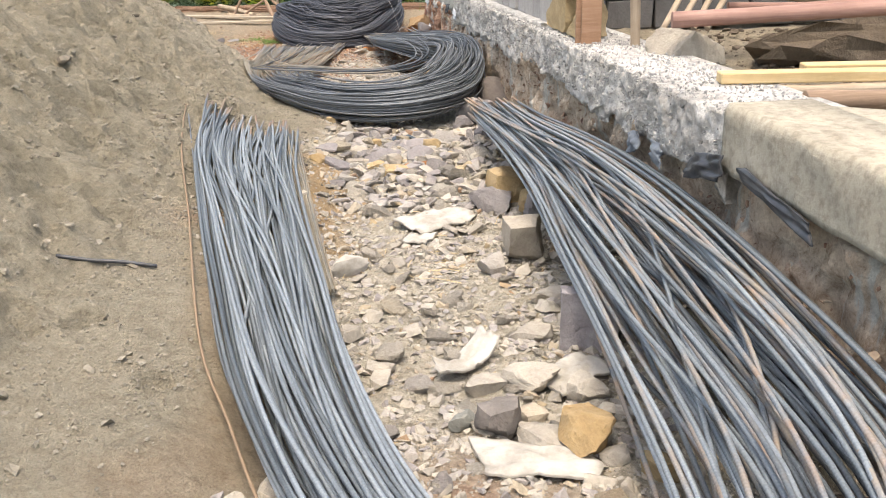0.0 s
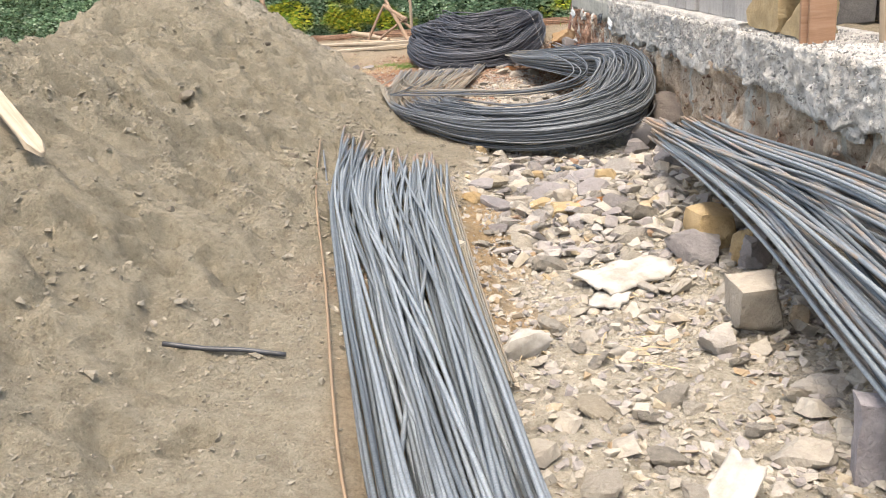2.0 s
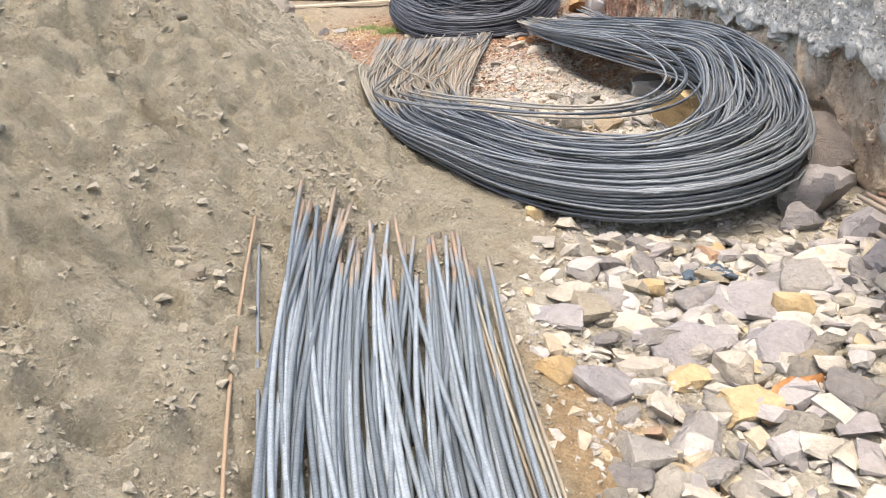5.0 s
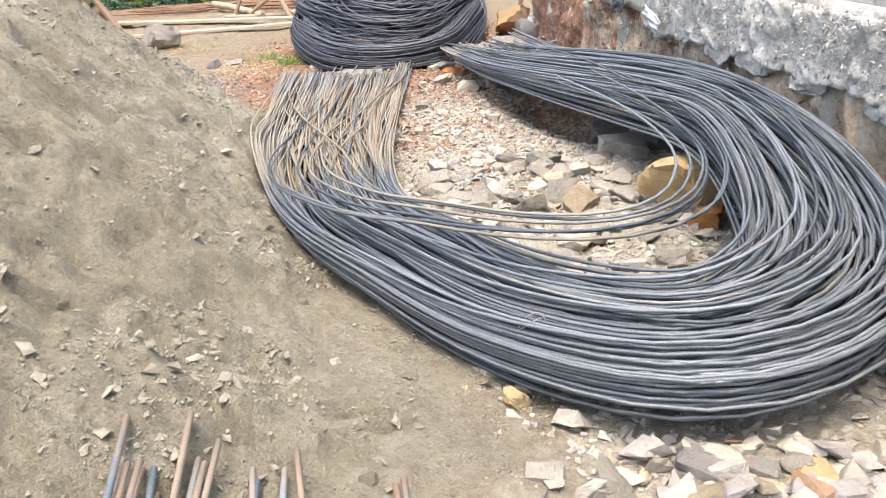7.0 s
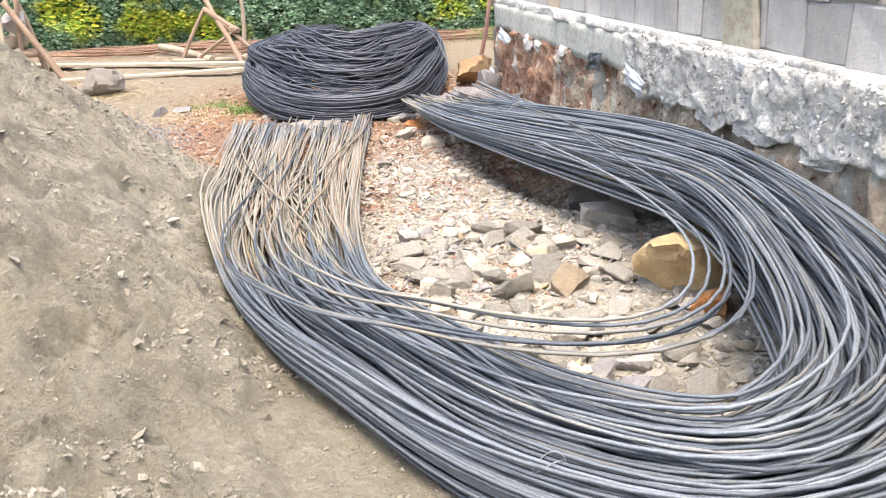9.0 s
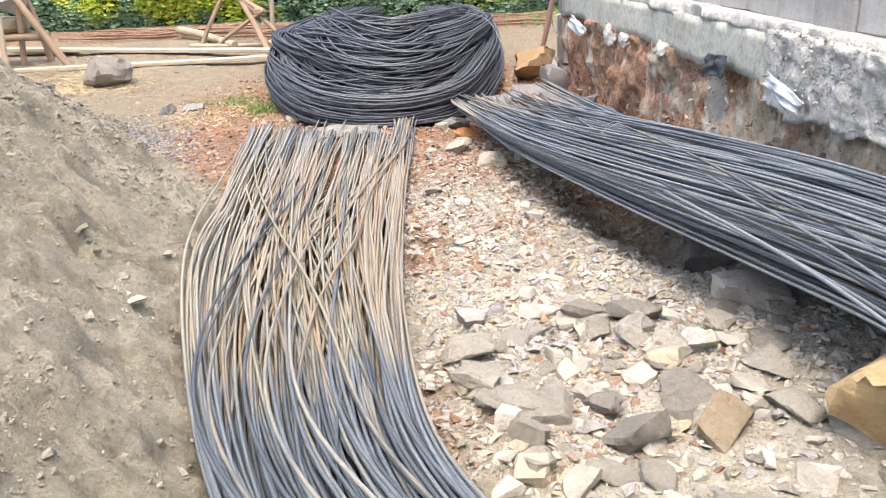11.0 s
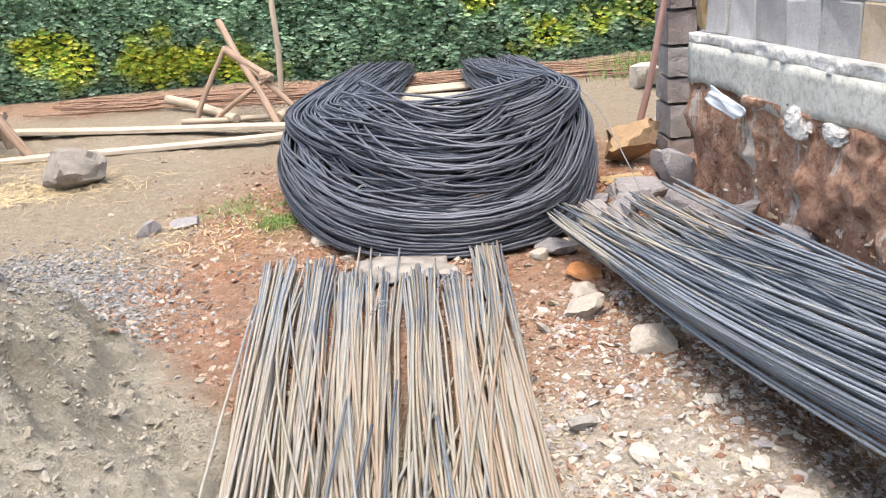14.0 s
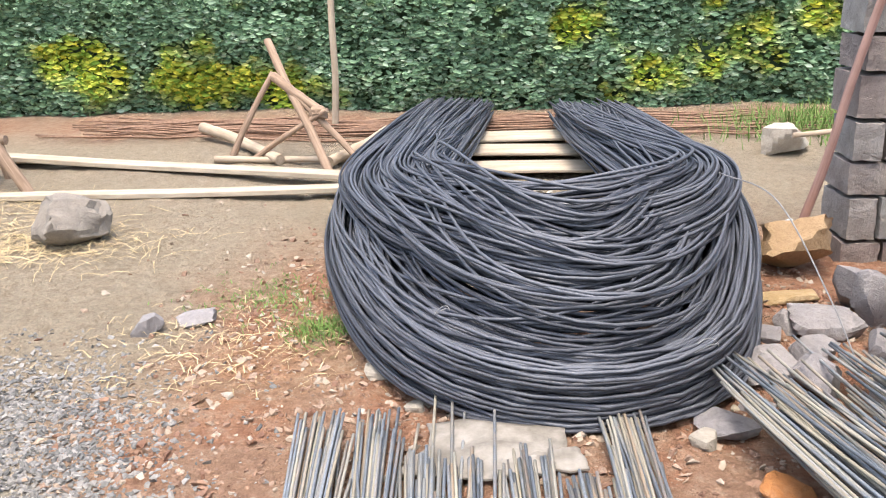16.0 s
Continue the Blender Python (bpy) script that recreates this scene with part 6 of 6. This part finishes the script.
# rough bench of poles carrying stones
bench = empty("pole_bench", "rough bench of poles carrying big stones", "bench")
for p0, p1, r in (((-5.36, 17.3, -0.2), (-6.02, 17.42, 0.86), 0.045), ((-5.99, 17.5, -0.2), (-5.88, 17.5, 0.9), 0.035), ((-6.63, 17.6, -0.2), (-6.45, 17.6, 0.22), 0.045), ((-5.75, 17.75, -0.2), (-5.95, 17.6, 0.95), 0.04)):
    pole(p0, p1, r, r * 0.9, m_pole, "leg", "", parent=bench)
plank((-6.07, 17.2, -0.2), (-6.04, 17.26, 0.9), 0.11, 0.03, m_pole_pale, "upright", "", parent=bench)
pole((-6.75, 17.45, 0.2), (-5.7, 17.45, 0.2), 0.045, 0.04, m_pole, "rail", "", parent=bench)
pole((-6.75, 17.66, 0.2), (-5.7, 17.66, 0.2), 0.045, 0.04, m_pole, "rail", "", parent=bench)
rock(-6.25, 17.55, 0.75, 0.36, 0.2, m_grey, "flat grey stone resting on a pole bench", 5, z=0.245, sink=0.0)
rock(-6.02, 17.56, 0.34, 0.3, 0.32, m_grey, "dusty grey stone resting on a flat stone", 25, z=0.44, sink=0.0)
for x, y, s in ((-7.6, 18.4, 0.5), (-7.2, 18.7, 0.42), (-8.1, 18.5, 0.55), (-7.0, 17.3, 0.36), (-7.65, 18.45, 0.4)):
    rock(x, y, s, s * 0.8, s * 0.55 if y != 18.45 else 0.5, m_lime, "pale stone heaped behind the pole bench", 40 * x, group="stones behind the bench")


def strands(name, label, category, n, cx, cy, rx, ry, ln, up, mat, seed, width=0.0026):
    """Thin blades or straws as one mesh."""
    rng = np.random.default_rng(seed)
    verts, faces = [], []
    for _ in range(n):
        x, y = cx + rx * rng.normal(), cy + ry * rng.normal()
        a, l = rng.uniform(0, 6.28), ln * rng.uniform(0.4, 1.2)
        h = up * rng.uniform(0.3, 1.0)
        z = gz(x, y) + 0.004
        dx, dy = math.cos(a), math.sin(a)
        w = width * rng.uniform(0.6, 1.3)
        b = len(verts)
        for t in (0.0, 0.5, 1.0):
            px, py, pz = x + dx * l * t, y + dy * l * t, z + h * (t if up > 0.04 else 1.0 - abs(2 * t - 1) * 0.7)
            ww = w * (1 - 0.7 * t)
            verts += [(px - dy * ww, py + dx * ww, pz), (px + dy * ww, py - dx * ww, pz + 0.001)]
        faces += [(b, b + 1, b + 3, b + 2), (b + 2, b + 3, b + 5, b + 4)]
    return tagged(from_arrays(name, verts, faces, mat), label, category, kind="stuff")


strands("straw", "scattered dry straw round a boulder", "straw", 900, -5.0, 16.25, 0.5, 0.22, 0.22, 0.03, m_straw, 1)
strands("straw", "scattered dry straw on red soil", "straw", 260, -3.2, 14.85, 0.35, 0.25, 0.12, 0.03, m_straw, 2)
strands("straw", "scattered dry straw under the bench", "straw", 600, -6.1, 17.0, 0.6, 0.2, 0.25, 0.05, m_straw, 3)
strands("grass_tuft", "small tuft of green grass on red soil", "grass", 420, -2.82, 15.0, 0.09, 0.08, 0.05, 0.05, m_grass, 4, 0.003)
strands("grass_tuft", "thin green grass on trodden soil", "grass", 380, -3.15, 15.45, 0.22, 0.18, 0.05, 0.04, m_grass, 5, 0.003)
strands("grass_tuft", "green grass at the foot of the hedge", "grass", 1600, 1.1, 19.0, 0.5, 0.3, 0.12, 0.22, m_grass, 6, 0.005)
strands("twigs", "dry twigs and splinters in the rubble", "twigs", 26, 0.05, 4.6, 0.3, 0.35, 0.2, 0.02, m_straw, 7, 0.0035)

# tie wires on the bars
wire = empty("loose_wire", "thin steel wire hanging from the bar pile", "wire")
k, _ = catmull([(-1.0, 14.92, 0.50), (-0.80, 14.75, 0.42), (-0.66, 14.45, 0.10), (-0.58, 14.25, -0.16)], 24)
add_bar("strand", k, 0.0035, 5, np.zeros(24), m_wire, wire)
for x, y, z, s in ((-2.2, 14.35, 0.08, 0.03), (-1.9, 14.12, -0.14, 0.03), (-1.2, 14.2, -0.02, 0.05), (-2.05, 13.0, -0.1, 0.05), (-1.75, 13.3, -0.12, 0.05), (-0.9, 7.66, 0.12, 0.04), (-0.45, 11.4, 0.27, 0.05)):
    tie = empty("tie_wire", "twisted tie wire round steel bars", "wire", "tie wires")
    a = np.linspace(0, 5.5, 18)
    add_bar("twist", np.stack([x + s * np.cos(a), y + 0.6 * s * np.sin(a), z + 0.5 * s * np.sin(a * 1.5) + 0.02], 1), 0.0022, 4, np.zeros(18), m_wire, tie)

# ---------------------------------------------------------------- behind the foundation wall
F = 0.715
inner = empty("wall_inner", "inner wall of dark grey blocks", "wall", kind="structure")
slab_box("wall_core", [(1.0, 7.30), (7.5, 8.05), (7.48, 8.2), (0.98, 7.45)], F - 0.4, 2.0, m_mortar, inner, 0)
dark_meshes = []
for i in range(4):
    me = block_mesh("block", 0.385, 0.2, 0.22, 260 + i)
    me.materials.append(m_dark_block)
    dark_meshes.append(me)
for course in range(5):
    for i in range(12):
        ob = new("block", dark_meshes[(i * 3 + course) % 4])
        ob.parent = inner
        x = 1.15 + 0.4 * i + (0.2 if course % 2 else 0)
        ob.matrix_world = pose(x, 7.27 + 0.1154 * (x - 1.0), F + 0.08 + 0.235 * course, 0, 0, 6.6)
door_frame = empty("door_frame", "rough reddish timber boards lining the doorway", "door frame", kind="structure")
for x0, x1, y, z0, z1 in ((0.885, 1.0, 5.70, 0.74, 1.75), (0.93, 1.05, 5.665, 1.06, 1.75), (0.915, 1.04, 5.66, 0.74, 1.05)):
    slab_box("board", [(x0, y), (x1, y - 0.01), (x1, y + 0.02), (x0, y + 0.03)], z0, z1, m_redwood, door_frame, 0.004)
pole((1.22, 5.5, 0.70), (1.22, 5.5, 1.9), 0.03, 0.03, m_pole_pale, "prop", "upright timber prop in the doorway", "prop")
rock(1.44, 5.10, 0.46, 0.24, 0.24, m_lime, "concrete lump lying on the earth floor", -8, z=F, sink=0.03, cuts=4, square=0.9, name="concrete_lump", category="concrete lump")
for p0, p1, r, mm in (((1.17, 5.45, 1.15), (3.2, 5.3, 1.12), 0.035, m_pink_pole), ((1.30, 4.95, 1.0), (3.3, 4.75, 1.06), 0.045, m_pink_pole), ((1.80, 5.55, 0.99), (3.2, 5.45, 1.0), 0.03, m_pink_pole), ((1.65, 5.7, 1.12), (3.2, 5.6, 0.92), 0.03, m_pole_pale)):
    pole(p0, p1, r, r * 0.95, mm, "scaffold_pole", "reddish round pole stacked behind the wall", "pole", "stacked poles", knots=0.04)
for i in range(4):
    pole((1.33 + 0.09 * i, 5.28, 0.90), (1.75 + 0.1 * i, 5.72, 1.42), 0.018, 0.018, m_pole_pale, "scaffold_pole", "thin grey pole leaning on stacked poles", "pole", "leaning poles", knots=0.05)
m_earth = stone_material("dark_earth", [(0.0, (0.11, 0.085, 0.062)), (1.0, (0.17, 0.135, 0.10))], dust=(0.25, 0.21, 0.16))
rock(2.6, 5.25, 1.6, 0.5, 0.36, m_earth, "heap of dark earth under stacked poles", 0, z=F, sink=0.1, name="earth_heap", category="earth heap", square=0.2, rough=0.14)
rock(3.2, 4.85, 0.3, 0.5, 0.36, m_dark_block, "dark stone propping stacked poles", 0, z=F, sink=0.05)
pole((1.24, 3.98, 0.765), (2.6, 3.9, 0.775), 0.028, 0.025, m_pole_pale, "round_pole", "thin round pole under the planks", "pole")
pole((1.55, 3.66, 0.765), (2.5, 3.62, 0.765), 0.045, 0.04, m_pole, "log", "barked log lying on the floor slab", "log")
plank((1.29, 4.02, 0.82), (2.6, 3.93, 0.82), 0.10, 0.05, m_fresh, "timber_plank", "fresh yellow sawn plank on a pole", group="sawn planks")
plank((1.72, 4.14, 0.83), (2.8, 4.05, 0.83), 0.10, 0.05, m_fresh, "timber_plank", "fresh yellow sawn plank on a pole", group="sawn planks")
rock(1.22, 4.85, 0.16, 0.12, 0.05, m_pale, "flat pale stone on the floor edge", 0, z=F + 0.03)
scatter_floor = np.random.default_rng(88)
verts, faces, base = [], [], 0
for _ in range(1500):
    x, y = scatter_floor.uniform(1.0, 3.6), scatter_floor.uniform(3.4, 7.1)
    if x < wall_x(y) + 0.3:
        continue
    v, f_ = CHIPS[int(scatter_floor.integers(len(CHIPS)))]
    s = 0.015 + 0.09 * scatter_floor.uniform() ** 4
    verts.extend((v * s * 0.5 + (x, y, 0.70 - 0.006 * y + 0.02)).tolist())
    faces.extend([tuple(q + base for q in t) for t in f_])
    base += len(v)
tagged(from_arrays("earth_crumbs", verts, faces, m_earth), "crumbs of earth and stone on the floor", "earth crumbs", kind="stuff")
